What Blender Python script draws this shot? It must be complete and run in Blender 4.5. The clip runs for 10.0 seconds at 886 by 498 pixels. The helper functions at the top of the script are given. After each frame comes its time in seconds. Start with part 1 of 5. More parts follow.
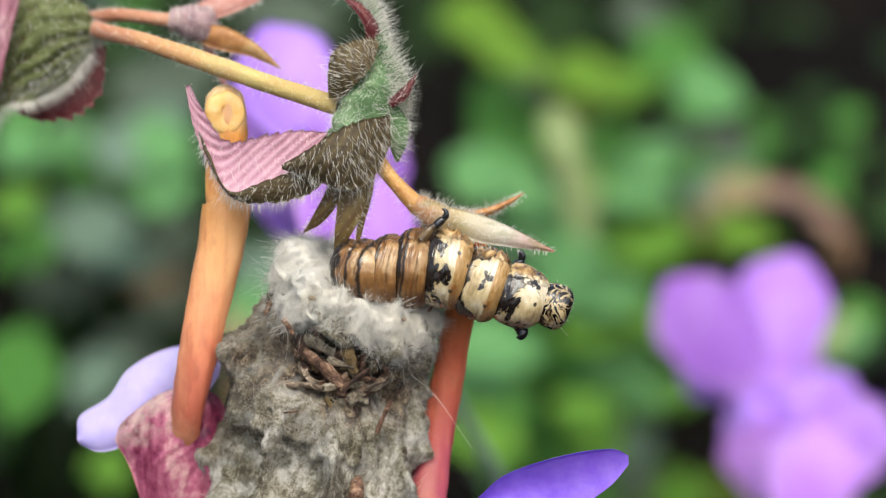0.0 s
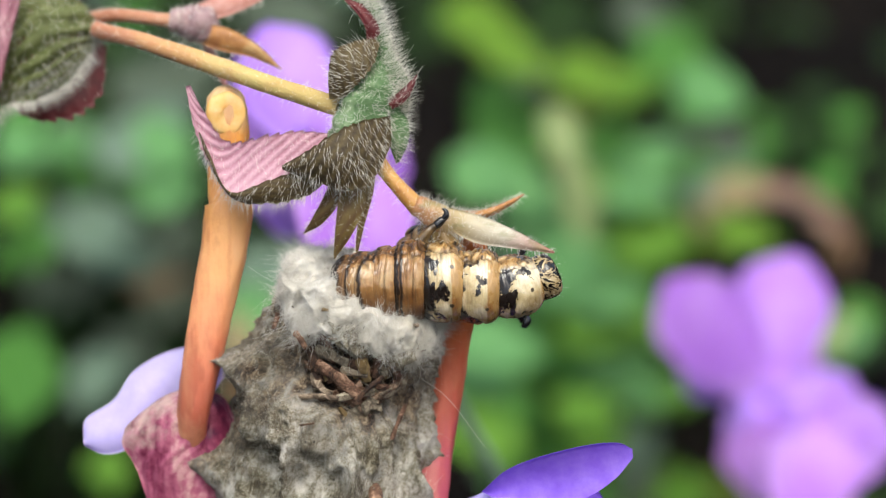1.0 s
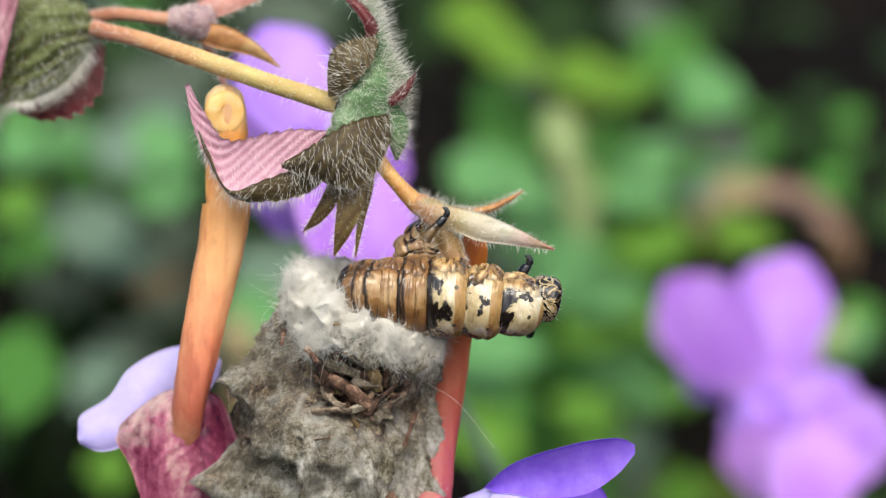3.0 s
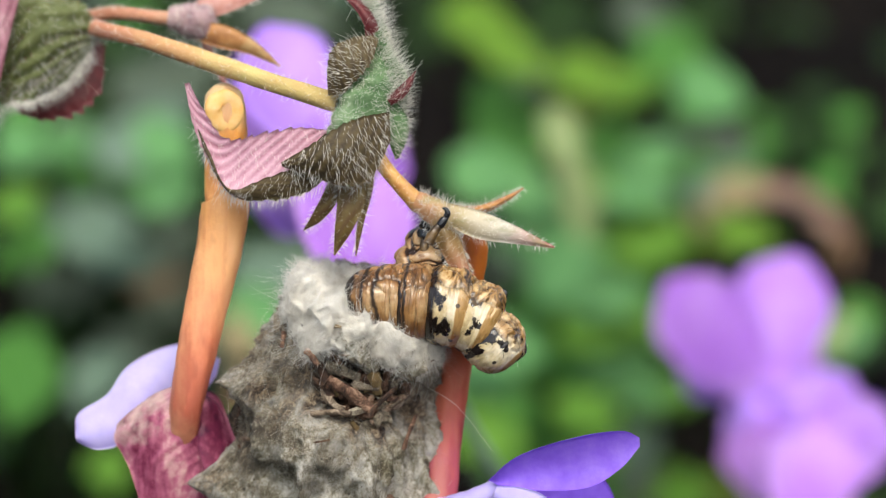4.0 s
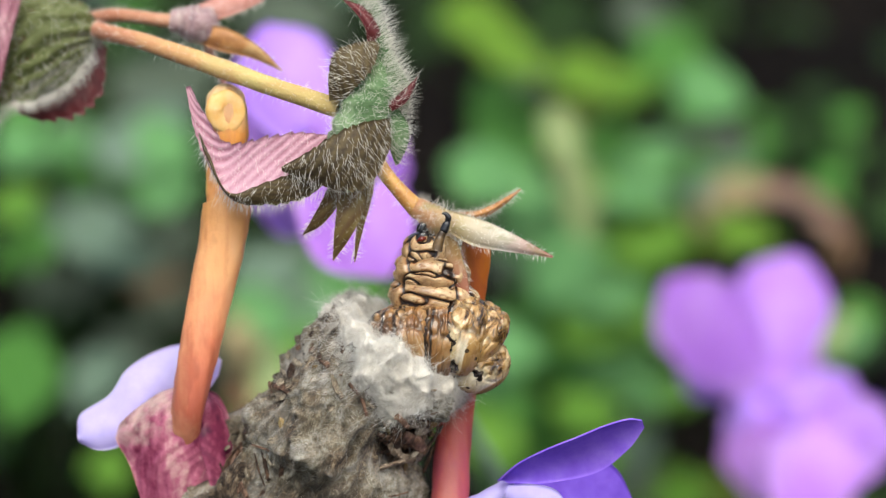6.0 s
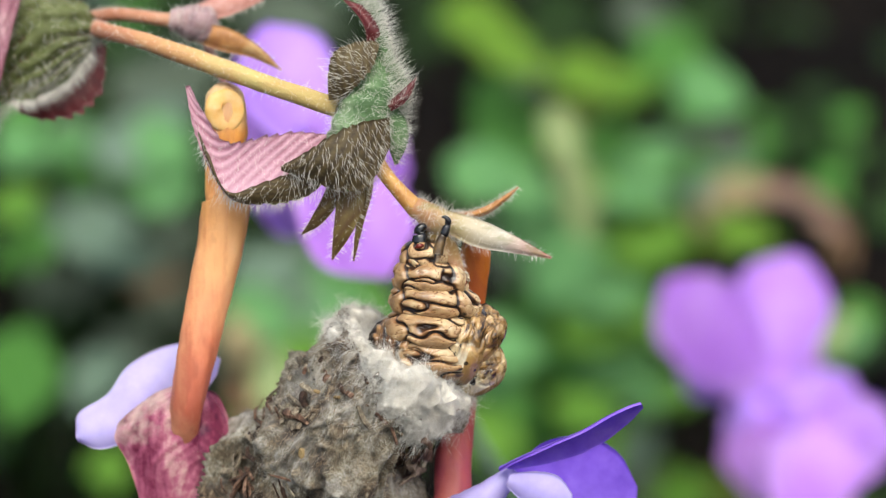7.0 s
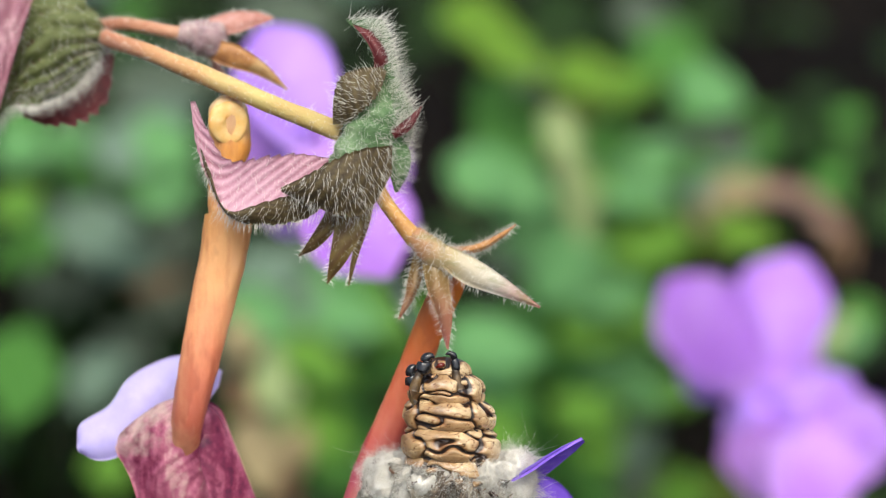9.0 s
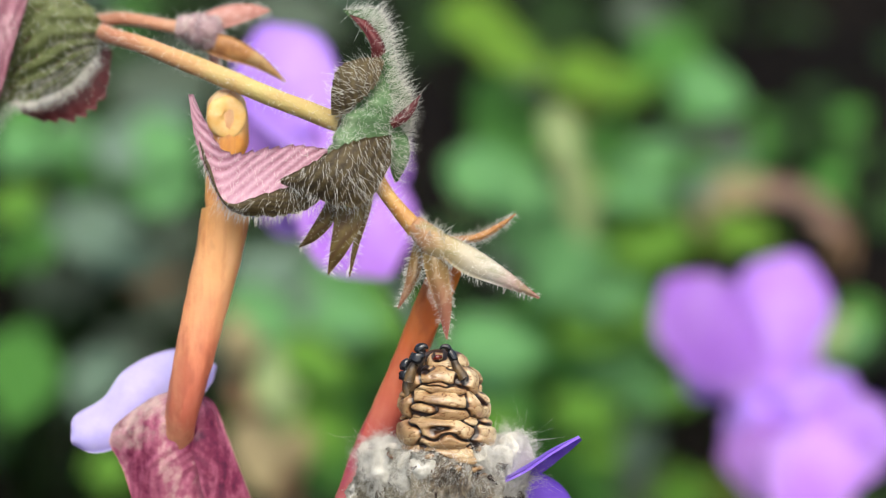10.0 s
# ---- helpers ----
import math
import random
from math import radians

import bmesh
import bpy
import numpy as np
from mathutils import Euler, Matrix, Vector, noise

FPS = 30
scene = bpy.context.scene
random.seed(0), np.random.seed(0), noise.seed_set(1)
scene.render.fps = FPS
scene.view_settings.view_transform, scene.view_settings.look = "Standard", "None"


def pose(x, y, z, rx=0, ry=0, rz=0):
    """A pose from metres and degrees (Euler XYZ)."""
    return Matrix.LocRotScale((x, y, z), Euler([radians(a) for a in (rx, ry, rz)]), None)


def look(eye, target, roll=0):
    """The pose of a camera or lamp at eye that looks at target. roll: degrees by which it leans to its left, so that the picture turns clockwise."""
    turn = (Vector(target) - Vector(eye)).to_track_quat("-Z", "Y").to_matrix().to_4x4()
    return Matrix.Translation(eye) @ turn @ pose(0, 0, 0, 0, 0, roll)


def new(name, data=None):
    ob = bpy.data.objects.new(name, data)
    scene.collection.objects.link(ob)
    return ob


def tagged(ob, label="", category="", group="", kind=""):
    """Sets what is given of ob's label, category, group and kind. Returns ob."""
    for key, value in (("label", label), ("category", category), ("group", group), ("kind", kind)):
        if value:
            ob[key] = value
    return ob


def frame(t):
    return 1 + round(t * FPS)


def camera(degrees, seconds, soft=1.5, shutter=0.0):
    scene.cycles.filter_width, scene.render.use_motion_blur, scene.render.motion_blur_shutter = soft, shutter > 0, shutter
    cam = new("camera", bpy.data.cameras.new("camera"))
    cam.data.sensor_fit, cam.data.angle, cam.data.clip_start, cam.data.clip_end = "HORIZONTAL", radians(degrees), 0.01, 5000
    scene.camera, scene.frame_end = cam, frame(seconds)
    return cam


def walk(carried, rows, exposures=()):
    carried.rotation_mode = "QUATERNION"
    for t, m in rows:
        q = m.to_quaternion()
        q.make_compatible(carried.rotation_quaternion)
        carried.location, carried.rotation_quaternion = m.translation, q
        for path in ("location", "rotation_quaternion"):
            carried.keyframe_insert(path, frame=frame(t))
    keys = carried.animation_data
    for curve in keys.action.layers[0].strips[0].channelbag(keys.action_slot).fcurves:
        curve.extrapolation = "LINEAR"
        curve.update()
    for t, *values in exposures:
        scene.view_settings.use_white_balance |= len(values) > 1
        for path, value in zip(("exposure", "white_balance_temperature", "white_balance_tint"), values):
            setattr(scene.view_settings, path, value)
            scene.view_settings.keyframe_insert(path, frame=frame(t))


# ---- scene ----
# A bagworm caterpillar hangs from a flowering twig by its legs and draws its silk case after it.
# The plan lies across the twig: u to the right and v down, in steps of 0.04 mm; d is the depth behind it in mm.
TILT = 18.0                       # the camera looks down by this much
STEP = 0.00004
REACH = 0.1778                    # metres from the lens to the plan
BASE = pose(0, 0, 0, -TILT)       # x right, y away, z up, along the plan
MID = Vector((0, 0, 0.27))
EYE = MID + BASE @ Vector((0, -REACH, 0))

cam = camera(20.0, 10.0, soft=1.2)
walk(cam, [(0, look(EYE, MID)), (10, look(EYE, MID))], exposures=[(0, 0.5, 6360, 4), (10, 0.5, 6360, 4)])
cam.data.dof.use_dof = True
cam.data.dof.focus_distance = REACH - 0.0021
cam.data.dof.aperture_fstop = 24.0

# ---- light: a bright, hazy day, soft from above ----
SUN_UP, SUN_SIDE = 58.0, -25.0
world = bpy.data.worlds.new("hazy_sky")
scene.world = world
world.use_nodes = True
sky = world.node_tree.nodes.new("ShaderNodeTexSky")
sky.sky_type, sky.sun_disc = "NISHITA", False
sky.sun_elevation, sky.sun_rotation = radians(SUN_UP), radians(180 + SUN_SIDE)
sky.air_density, sky.dust_density = 1.0, 6.0
back = world.node_tree.nodes["Background"]
back.inputs["Strength"].default_value = 0.15
world.node_tree.links.new(sky.outputs[0], back.inputs["Color"])
sun = new("sun", bpy.data.lights.new("sun", "SUN"))
sun.data.energy, sun.data.angle, sun.data.color = 1.5, radians(25), (1, 0.95, 0.88)
sun_way = Vector((math.sin(radians(SUN_SIDE)), -math.cos(radians(SUN_SIDE)), math.tan(radians(SUN_UP))))
sun.matrix_world = look(sun_way, (0, 0, 0))


# ---- materials ----
def rgb(code):
    c = [int(code[i:i + 2], 16) / 255 for i in (0, 2, 4)]
    return tuple(x / 12.92 if x < 0.04 else ((x + 0.055) / 1.055) ** 2.4 for x in c) + (1,)


class Nodes:
    """A small builder for node materials in object space, metres."""

    def __init__(self, name):
        self.mat = bpy.data.materials.new(name)
        self.mat.use_nodes = True
        self.tree = self.mat.node_tree
        self.bsdf = self.tree.nodes["Principled BSDF"]
        self.out = self.tree.nodes["Material Output"]
        self.co = self.add("ShaderNodeTexCoord").outputs["Object"]

    def add(self, kind, **sockets):
        node = self.tree.nodes.new(kind)
        for key, value in sockets.items():
            self.put(node.inputs[key.replace("_", " ")], value)
        return node

    def put(self, socket, value):
        if isinstance(value, bpy.types.NodeSocket):
            self.tree.links.new(value, socket)
        else:
            socket.default_value = value

    def noise(self, scale, detail=4.0, rough=0.6, stretch=None, warp=0.0, shift=0.0):
        co = self.co
        if stretch or shift:
            m = self.add("ShaderNodeMapping", Vector=co)
            m.inputs["Scale"].default_value = stretch or (1, 1, 1)
            m.inputs["Location"].default_value = (shift, shift, shift)
            co = m.outputs[0]
        n = self.add("ShaderNodeTexNoise", Vector=co, Scale=scale, Detail=detail, Roughness=rough, Distortion=warp)
        return n.outputs["Fac"]

    def cells(self, scale, feature="DISTANCE_TO_EDGE", stretch=None):
        co = self.co
        if stretch:
            m = self.add("ShaderNodeMapping", Vector=co)
            m.inputs["Scale"].default_value = stretch
            co = m.outputs[0]
        n = self.tree.nodes.new("ShaderNodeTexVoronoi")
        n.feature = feature
        self.put(n.inputs["Vector"], co)
        self.put(n.inputs["Scale"], scale)
        return n.outputs["Distance"]

    def ramp(self, fac, stops, smooth=False):
        r = self.add("ShaderNodeValToRGB", Fac=fac)
        e = r.color_ramp.elements
        for i, (at, colour) in enumerate(stops):
            el = e[i] if i < 2 else e.new(at)
            el.position = at
            el.color = rgb(colour) if isinstance(colour, str) else (colour, colour, colour, 1)
        if smooth:
            r.color_ramp.interpolation = "EASE"
        return r.outputs["Color"]

    def mix(self, fac, a, b, how="MIX"):
        n = self.tree.nodes.new("ShaderNodeMix")
        n.data_type, n.blend_type = "RGBA", how
        self.put(n.inputs[0], fac)
        self.put(n.inputs[6], rgb(a) if isinstance(a, str) else a)
        self.put(n.inputs[7], rgb(b) if isinstance(b, str) else b)
        return n.outputs[2]

    def calc(self, how, a, b=0.0):
        n = self.tree.nodes.new("ShaderNodeMath")
        n.operation = how
        self.put(n.inputs[0], a)
        self.put(n.inputs[1], b)
        return n.outputs[0]

    def axis(self, which):
        return self.add("ShaderNodeSeparateXYZ", Vector=self.co).outputs[which]

    def attribute(self, name):
        n = self.tree.nodes.new("ShaderNodeAttribute")
        n.attribute_name = name
        return n.outputs["Fac"]

    def finish(self, colour, rough=0.5, height=None, depth=0.0001, strength=0.6, sheer=0.0, soft=0.0, coat=0.0, sheen=0.0, shine=0.5):
        b = self.bsdf
        b.inputs["Specular IOR Level"].default_value = shine
        self.put(b.inputs["Base Color"], rgb(colour) if isinstance(colour, str) else colour)
        self.put(b.inputs["Roughness"], rough)
        b.inputs["Coat Weight"].default_value = coat
        b.inputs["Coat Roughness"].default_value = 0.15
        b.inputs["Sheen Weight"].default_value = sheen
        if soft:
            b.inputs["Subsurface Weight"].default_value = soft
            b.inputs["Subsurface Radius"].default_value = (0.001, 0.0006, 0.0004)
            b.inputs["Subsurface Scale"].default_value = 1.0
        if height is not None:
            bump = self.add("ShaderNodeBump", Height=height, Strength=strength, Distance=depth)
            self.put(b.inputs["Normal"], bump.outputs[0])
        if sheer:
            glow = self.add("ShaderNodeBsdfTranslucent")
            self.put(glow.inputs["Color"], rgb(colour) if isinstance(colour, str) else colour)
            both = self.add("ShaderNodeMixShader", Fac=sheer)
            self.tree.links.new(b.outputs[0], both.inputs[1])
            self.tree.links.new(glow.outputs[0], both.inputs[2])
            self.tree.links.new(both.outputs[0], self.out.inputs["Surface"])
        return self.mat


def skin(name, dark, mid, light, grain=1500.0, rough=0.5, sheer=0.0, soft=0.0, depth=0.00005, stretch=None, coat=0.0, sheen=0.0, shine=0.5, vein=None):
    """A living or woven surface in three tones: broad patches, fine grain and a fine relief."""
    n = Nodes(name)
    broad = n.noise(grain * 0.12, 3, 0.5, stretch)
    fine = n.noise(grain, 5, 0.65, stretch)
    both = n.calc("ADD", n.calc("MULTIPLY", broad, 0.6), n.calc("MULTIPLY", fine, 0.4))
    colour = n.ramp(both, [(0.32, dark), (0.68, light), (0.5, mid)])
    if vein:
        colour = n.mix(n.calc("MULTIPLY", n.attribute("vein"), 0.7), colour, vein)
    return n.finish(colour, rough, fine, depth, 0.7, sheer, soft, coat, sheen, shine)


def stem_material():
    """Twig skin: rosy at its foot, amber and yellow-green further out."""
    n = Nodes("stem_skin")
    along = n.calc("ADD", n.calc("DIVIDE", n.axis("X"), 0.018), n.calc("MULTIPLY", n.calc("SUBTRACT", n.noise(500, 3), 0.5), 0.3))
    base = n.ramp(along, [(0.0, "b8765c"), (0.95, "b49a5c"), (0.35, "c49a66"), (0.6, "bfae6c")])
    fine = n.noise(1800, 4, 0.6, (0.4, 1, 1))
    colour = n.mix(n.calc("MULTIPLY", n.calc("SUBTRACT", fine, 0.3), 0.5), base, "d8c490")
    blush = n.ramp(n.noise(700, 4, 0.6, (0.3, 1, 1), shift=4.0), [(0.5, 0.0), (0.7, 1.0)])
    colour = n.mix(n.calc("MULTIPLY", blush, 0.25), colour, "b07c48")
    return n.finish(colour, 0.7, n.calc("ADD", fine, n.noise(5000, 3)), 0.0001, 0.6, soft=0.15)


STEM = stem_material()
STEM_AMBER = skin("stem_amber_skin", "a8743c", "c89c58", "d4b878", 1800, 0.45, soft=0.15)
STEM_CREAM = skin("lip_cream_skin", "d89c48", "ebb868", "f4d49c", 1200, 0.45, 0.15, 0.15)
STEM_RED = skin("stem_red_skin", "a06a52", "bc8a6c", "cca888", 1800, 0.45, soft=0.15)
LEAF_GREEN = skin("leaf_green", "242a12", "565e32", "989e6e", 1400, 0.65, 0.1, depth=0.0003, vein="5e6638")
LEAF_DARK = skin("leaf_dark", "180f06", "3a2c18", "5a4c2c", 1500, 0.6, 0.1, depth=0.0003, vein="6a5c34")
LEAF_PINK = skin("leaf_pink", "8a5266", "aa768a", "c49cac", 1300, 0.55, 0.12, depth=0.0001, vein="d6b0be")
LEAF_ROSY = skin("leaf_rosy", "7a4456", "b07c8c", "d0acb2", 700, 0.55, 0.12, depth=0.0002, vein="6e3444")
LEAF_RED = skin("leaf_red", "2c080b", "521216", "702428", 1300, 0.5, 0.15, depth=0.0001)
HUB_GREEN = skin("hub_green", "26401c", "527046", "94a884", 1900, 0.75, depth=0.0003)
def sepal_material():
    """Pale papery sepal, green-veined at its foot, rosy at the tip."""
    n = Nodes("sepal_blush")
    along = n.calc("ADD", n.calc("DIVIDE", n.axis("X"), 0.0095), n.calc("MULTIPLY", n.calc("SUBTRACT", n.noise(700, 3), 0.5), 0.35))
    base = n.ramp(along, [(0.0, "bc8a62"), (1.0, "b06c66"), (0.28, "c0b088"), (0.62, "dad4c6"), (0.82, "c8a8a0")])
    lines = n.noise(1100, 3, 0.6, (0.25, 1, 1))
    colour = n.mix(n.calc("MULTIPLY", n.ramp(lines, [(0.48, 0.0), (0.64, 1.0)]), 0.6), base, "8c8a58")
    return n.finish(colour, 0.5, lines, 0.00005, 0.5, 0.25)


SEPAL_BLUSH = sepal_material()


def hanging_sepal_material():
    """Sepal that hangs: olive-yellow at its foot, rosy towards the tip."""
    n = Nodes("sepal_hanging")
    along = n.calc("ADD", n.calc("DIVIDE", n.axis("Z"), -0.0068), n.calc("MULTIPLY", n.calc("SUBTRACT", n.noise(700, 3), 0.5), 0.35))
    base = n.ramp(along, [(0.1, "7e6c38"), (1.0, "a85c56"), (0.45, "8a6c40"), (0.75, "a8745a")])
    lines = n.noise(1500, 4, 0.6, (1, 1, 0.3))
    colour = n.mix(n.calc("MULTIPLY", n.ramp(lines, [(0.5, 0.0), (0.66, 1.0)]), 0.5), base, "d0b898")
    return n.finish(colour, 0.55, lines, 0.00008, 0.6, 0.2)


SEPAL_HANG = hanging_sepal_material()
SEPAL_PALE = skin("sepal_pale", "b08a58", "c8a874", "d4c096", 1200, 0.5, 0.2, stretch=(1, 1, 0.5))
SEPAL_OLIVE = skin("sepal_olive", "4a3c1e", "6e5c30", "908250", 1400, 0.55, 0.2, vein="4a2a1a")
SEPAL_RUST = skin("sepal_rust", "8c5a3a", "be8852", "d8bc88", 1400, 0.5, 0.2)
SEPAL_ROSE = skin("sepal_rose", "9c5a50", "bc8478", "d0a8a0", 1400, 0.5, 0.2)
CALYX_MAUVE = skin("calyx_mauve", "66525a", "9c8084", "c6b4aa", 1300, 0.7, depth=0.0003)
HAIR = skin("plant_hair", "e6e3d8", "f4f2ea", "fdfcf8", 900, 0.35, 0.2)
PETAL_VIOLET = skin("petal_violet", "7a50dc", "946aec", "ae8cf4", 700, 0.5, 0.3)
PETAL_PALE = skin("petal_pale", "a494dc", "bcb0ee", "d2c8f6", 500, 0.5, 0.35)


def far_petal_material():
    """Lilac petal skin: each petal leans to pink or to blue, pale in broad streaks."""
    n = Nodes("petal_far")
    any_petal = n.tree.nodes.new("ShaderNodeObjectInfo").outputs["Random"]
    base = n.mix(any_petal, "bc72e0", "b284f2")
    colour = n.mix(n.ramp(n.noise(110, 4, 0.6), [(0.4, 0.0), (0.7, 0.6)]), base, "dcb6f6")
    return n.finish(colour, 0.5, n.noise(700, 3), 0.0001, 0.5, 0.3)


PETAL_FAR = far_petal_material()


def silk_material(name, low, high):
    """Silk floss: white where it is fresh, greyed and soiled towards one side and in patches."""
    n = Nodes(name)
    fine = n.noise(2600, 5, 0.65)
    base = n.ramp(n.calc("ADD", n.calc("MULTIPLY", n.noise(420, 4, 0.6), 0.6), n.calc("MULTIPLY", fine, 0.4)), [(0.36, low), (0.62, high)])
    soil = n.calc("ADD", n.calc("DIVIDE", n.axis("X"), 0.009), n.calc("MULTIPLY", n.calc("SUBTRACT", n.noise(330, 5, 0.65, shift=2.2), 0.5), 1.6))
    colour = n.mix(n.calc("MULTIPLY", n.ramp(soil, [(0.2, 0.0), (0.7, 1.0)]), 0.3), base, "c4bca8")
    return n.finish(colour, 0.85, fine, 0.00015, 0.7, 0.2, sheen=0.3, shine=0.3)


SILK = silk_material("silk_floss", "e8e3d8", "fdfbf6")
SILK_CORE = silk_material("silk_wad", "cac4b6", "ece8de")
SILK_BROWN = skin("silk_fibre_brown", "30261a", "5c4c38", "86765c", 1600, 0.8, 0.1)
SILK_GREY = skin("silk_fibre_grey", "9a9484", "beb9aa", "dedad0", 1600, 0.8, 0.15)
def bark_material():
    """Bits of bark and stalk, each of its own brown."""
    n = Nodes("bark_bit")
    grain = n.noise(2200, 6, 0.75, (0.5, 1, 0.5), 0.6)
    any_bit = n.tree.nodes.new("ShaderNodeObjectInfo").outputs["Random"]
    dark = n.ramp(grain, [(0.34, "120c08"), (0.68, "7c5c44"), (0.5, "3e2a1e")])
    rosy = n.ramp(grain, [(0.36, "2a1c14"), (0.66, "b09078"), (0.5, "6a4c3a")])
    grey = n.ramp(grain, [(0.34, "2c2620"), (0.68, "beb49e"), (0.5, "7e7260")])
    colour = n.mix(n.ramp(any_bit, [(0.3, 0.0), (0.4, 1.0)]), dark, n.mix(n.ramp(any_bit, [(0.6, 0.0), (0.7, 1.0)]), rosy, grey))
    return n.finish(colour, 0.7, grain, 0.0003, 0.9)


BARK = bark_material()
STRAW = skin("straw_bit", "5e4c30", "86704a", "a8946a", 2500, 0.7, depth=0.0001)
LEG_BLACK = skin("leg_black", "0c0c0e", "1c1c20", "34343a", 1500, 0.25, coat=0.4)
MOUTH_RED = skin("mouth_red", "240806", "581810", "7c2c1c", 1500, 0.25, coat=0.4)
LEG_TAN = skin("leg_tan", "140e08", "3e2e1a", "8a6e44", 1300, 0.35, coat=0.2)
# near-black: the shade under the foliage is put into the soil's colour
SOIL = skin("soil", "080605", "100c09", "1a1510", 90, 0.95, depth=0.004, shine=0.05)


def tube_material(name, top, middle, low, z_top, z_low, foot, tip, bleach):
    """The waxy skin of a long corolla, whose colour runs along it, with fine veins."""
    n = Nodes(name)
    along = n.calc("DIVIDE", n.calc("SUBTRACT", n.axis("Z"), z_low), z_top - z_low)
    wobble = n.calc("MULTIPLY", n.calc("SUBTRACT", n.noise(350, 3), 0.5), 0.25)
    base = n.ramp(n.calc("ADD", along, wobble), [(0.09, foot), (1.0, tip), (0.24, low), (0.5, middle), (0.9, top)])
    veins = n.noise(900, 3, 0.6, (1, 1, 0.07))
    blot = n.ramp(n.noise(420, 3, 0.5, (1, 1, 0.4)), [(0.56, 0.0), (0.63, 1.0)])
    colour = n.mix(n.ramp(n.calc("ADD", n.calc("MULTIPLY", veins, 0.7), n.calc("MULTIPLY", n.noise(2600, 4, 0.7, (1, 1, 0.3)), 0.3)), [(0.47, 0.0), (0.62, 0.4)]), base, "c0603e")
    pale = n.ramp(n.noise(260, 4, 0.6, (1, 1, 0.3), shift=5.0), [(0.46, 0.0), (0.66, 1.0)])
    colour = n.mix(n.calc("MULTIPLY", pale, bleach), colour, "f2c496")
    colour = n.mix(n.calc("MULTIPLY", blot, 0.4), colour, "a04e38")
    return n.finish(colour, 0.46, n.calc("ADD", veins, n.noise(2500, 3)), 0.00007, 0.7, 0.15, 0.15)


def ring_material(name, half, collar_at, lean, joint_at, radius, clear=0.528, bias=-0.17):
    """A plated body ring: black joint, cream plate with black blots and dots, plain tan collar towards the head."""
    n = Nodes(name)
    x = n.calc("DIVIDE", n.axis("X"), half)
    edge = n.calc("SUBTRACT", n.noise(1000, 3), 0.5)
    cream = n.ramp(n.noise(500, 5), [(0.3, "a08a60"), (0.64, "e6dcc4"), (0.46, "c8b68e")])
    tan = n.ramp(n.noise(420, 4, 0.6, (2, 0.6, 0.6)), [(0.3, "846238"), (0.7, "b8935c")])
    collar = n.ramp(n.calc("ADD", x, n.calc("MULTIPLY", edge, 0.1)), [(collar_at, 0.0), (collar_at + 0.05, 1.0)])
    base = n.mix(collar, cream, tan)
    blot = n.noise(480, 6, 0.58, (1.1, 0.9, 0.9), 0.35, lean)
    bar = n.calc("ADD", blot, n.calc("MULTIPLY", x, bias))
    black = n.ramp(bar, [(clear, 0.0), (clear + 0.025, 1.0)])
    black = n.calc("MULTIPLY", black, n.calc("SUBTRACT", 1.0, collar))
    dots = n.ramp(n.cells(1000, "F1"), [(0.14, 1.0), (0.2, 0.0)])
    dots = n.calc("MULTIPLY", dots, n.ramp(n.noise(450, 2, shift=1.7), [(0.36, 0.0), (0.4, 1.0)]))
    shade = n.ramp(n.noise(260, 3, shift=2.9), [(0.4, 0.0), (0.62, 1.0)])
    base = n.mix(n.calc("MULTIPLY", shade, 0.4), base, "a07c48")
    j = n.tree.nodes.new("ShaderNodeMapRange")
    n.put(j.inputs[0], n.calc("ADD", x, n.calc("MULTIPLY", edge, 0.4)))
    for k, value in ((1, joint_at - 0.06), (2, joint_at + 0.1), (3, 1.0), (4, 0.0)):
        j.inputs[k].default_value = value
    rust = n.ramp(n.noise(300, 3, shift=4.1), [(0.58, 0.0), (0.66, 1.0)])
    colour = n.mix(n.calc("MULTIPLY", rust, 0.55), base, "8a5026")
    colour = n.mix(n.calc("MAXIMUM", black, n.calc("MULTIPLY", dots, 0.9)), colour, "1c1614")
    under = n.ramp(n.calc("ADD", n.calc("DIVIDE", n.axis("Z"), radius), n.calc("MULTIPLY", edge, 0.5)), [(0.6, 0.0), (0.8, 1.0)])
    wrinkle = n.ramp(n.noise(700, 4, 0.6, (1.4, 0.7, 0.7), 1.2, 9.0), [(0.36, "2e1e12"), (0.62, "c8ae80"), (0.46, "9c7846")])
    colour = n.mix(under, colour, wrinkle)
    colour = n.mix(n.calc("MULTIPLY", n.attribute("crease"), 0.7), colour, "1e140e")
    colour = n.mix(j.outputs[0], colour, "1a120e")
    fine = n.noise(1600, 5, 0.65, (1.6, 0.4, 0.4))
    return n.finish(colour, n.ramp(n.noise(900, 3), [(0.3, 0.18), (0.7, 0.38)]), fine, 0.00007, 0.7, 0.0, 0.08, 0.45)


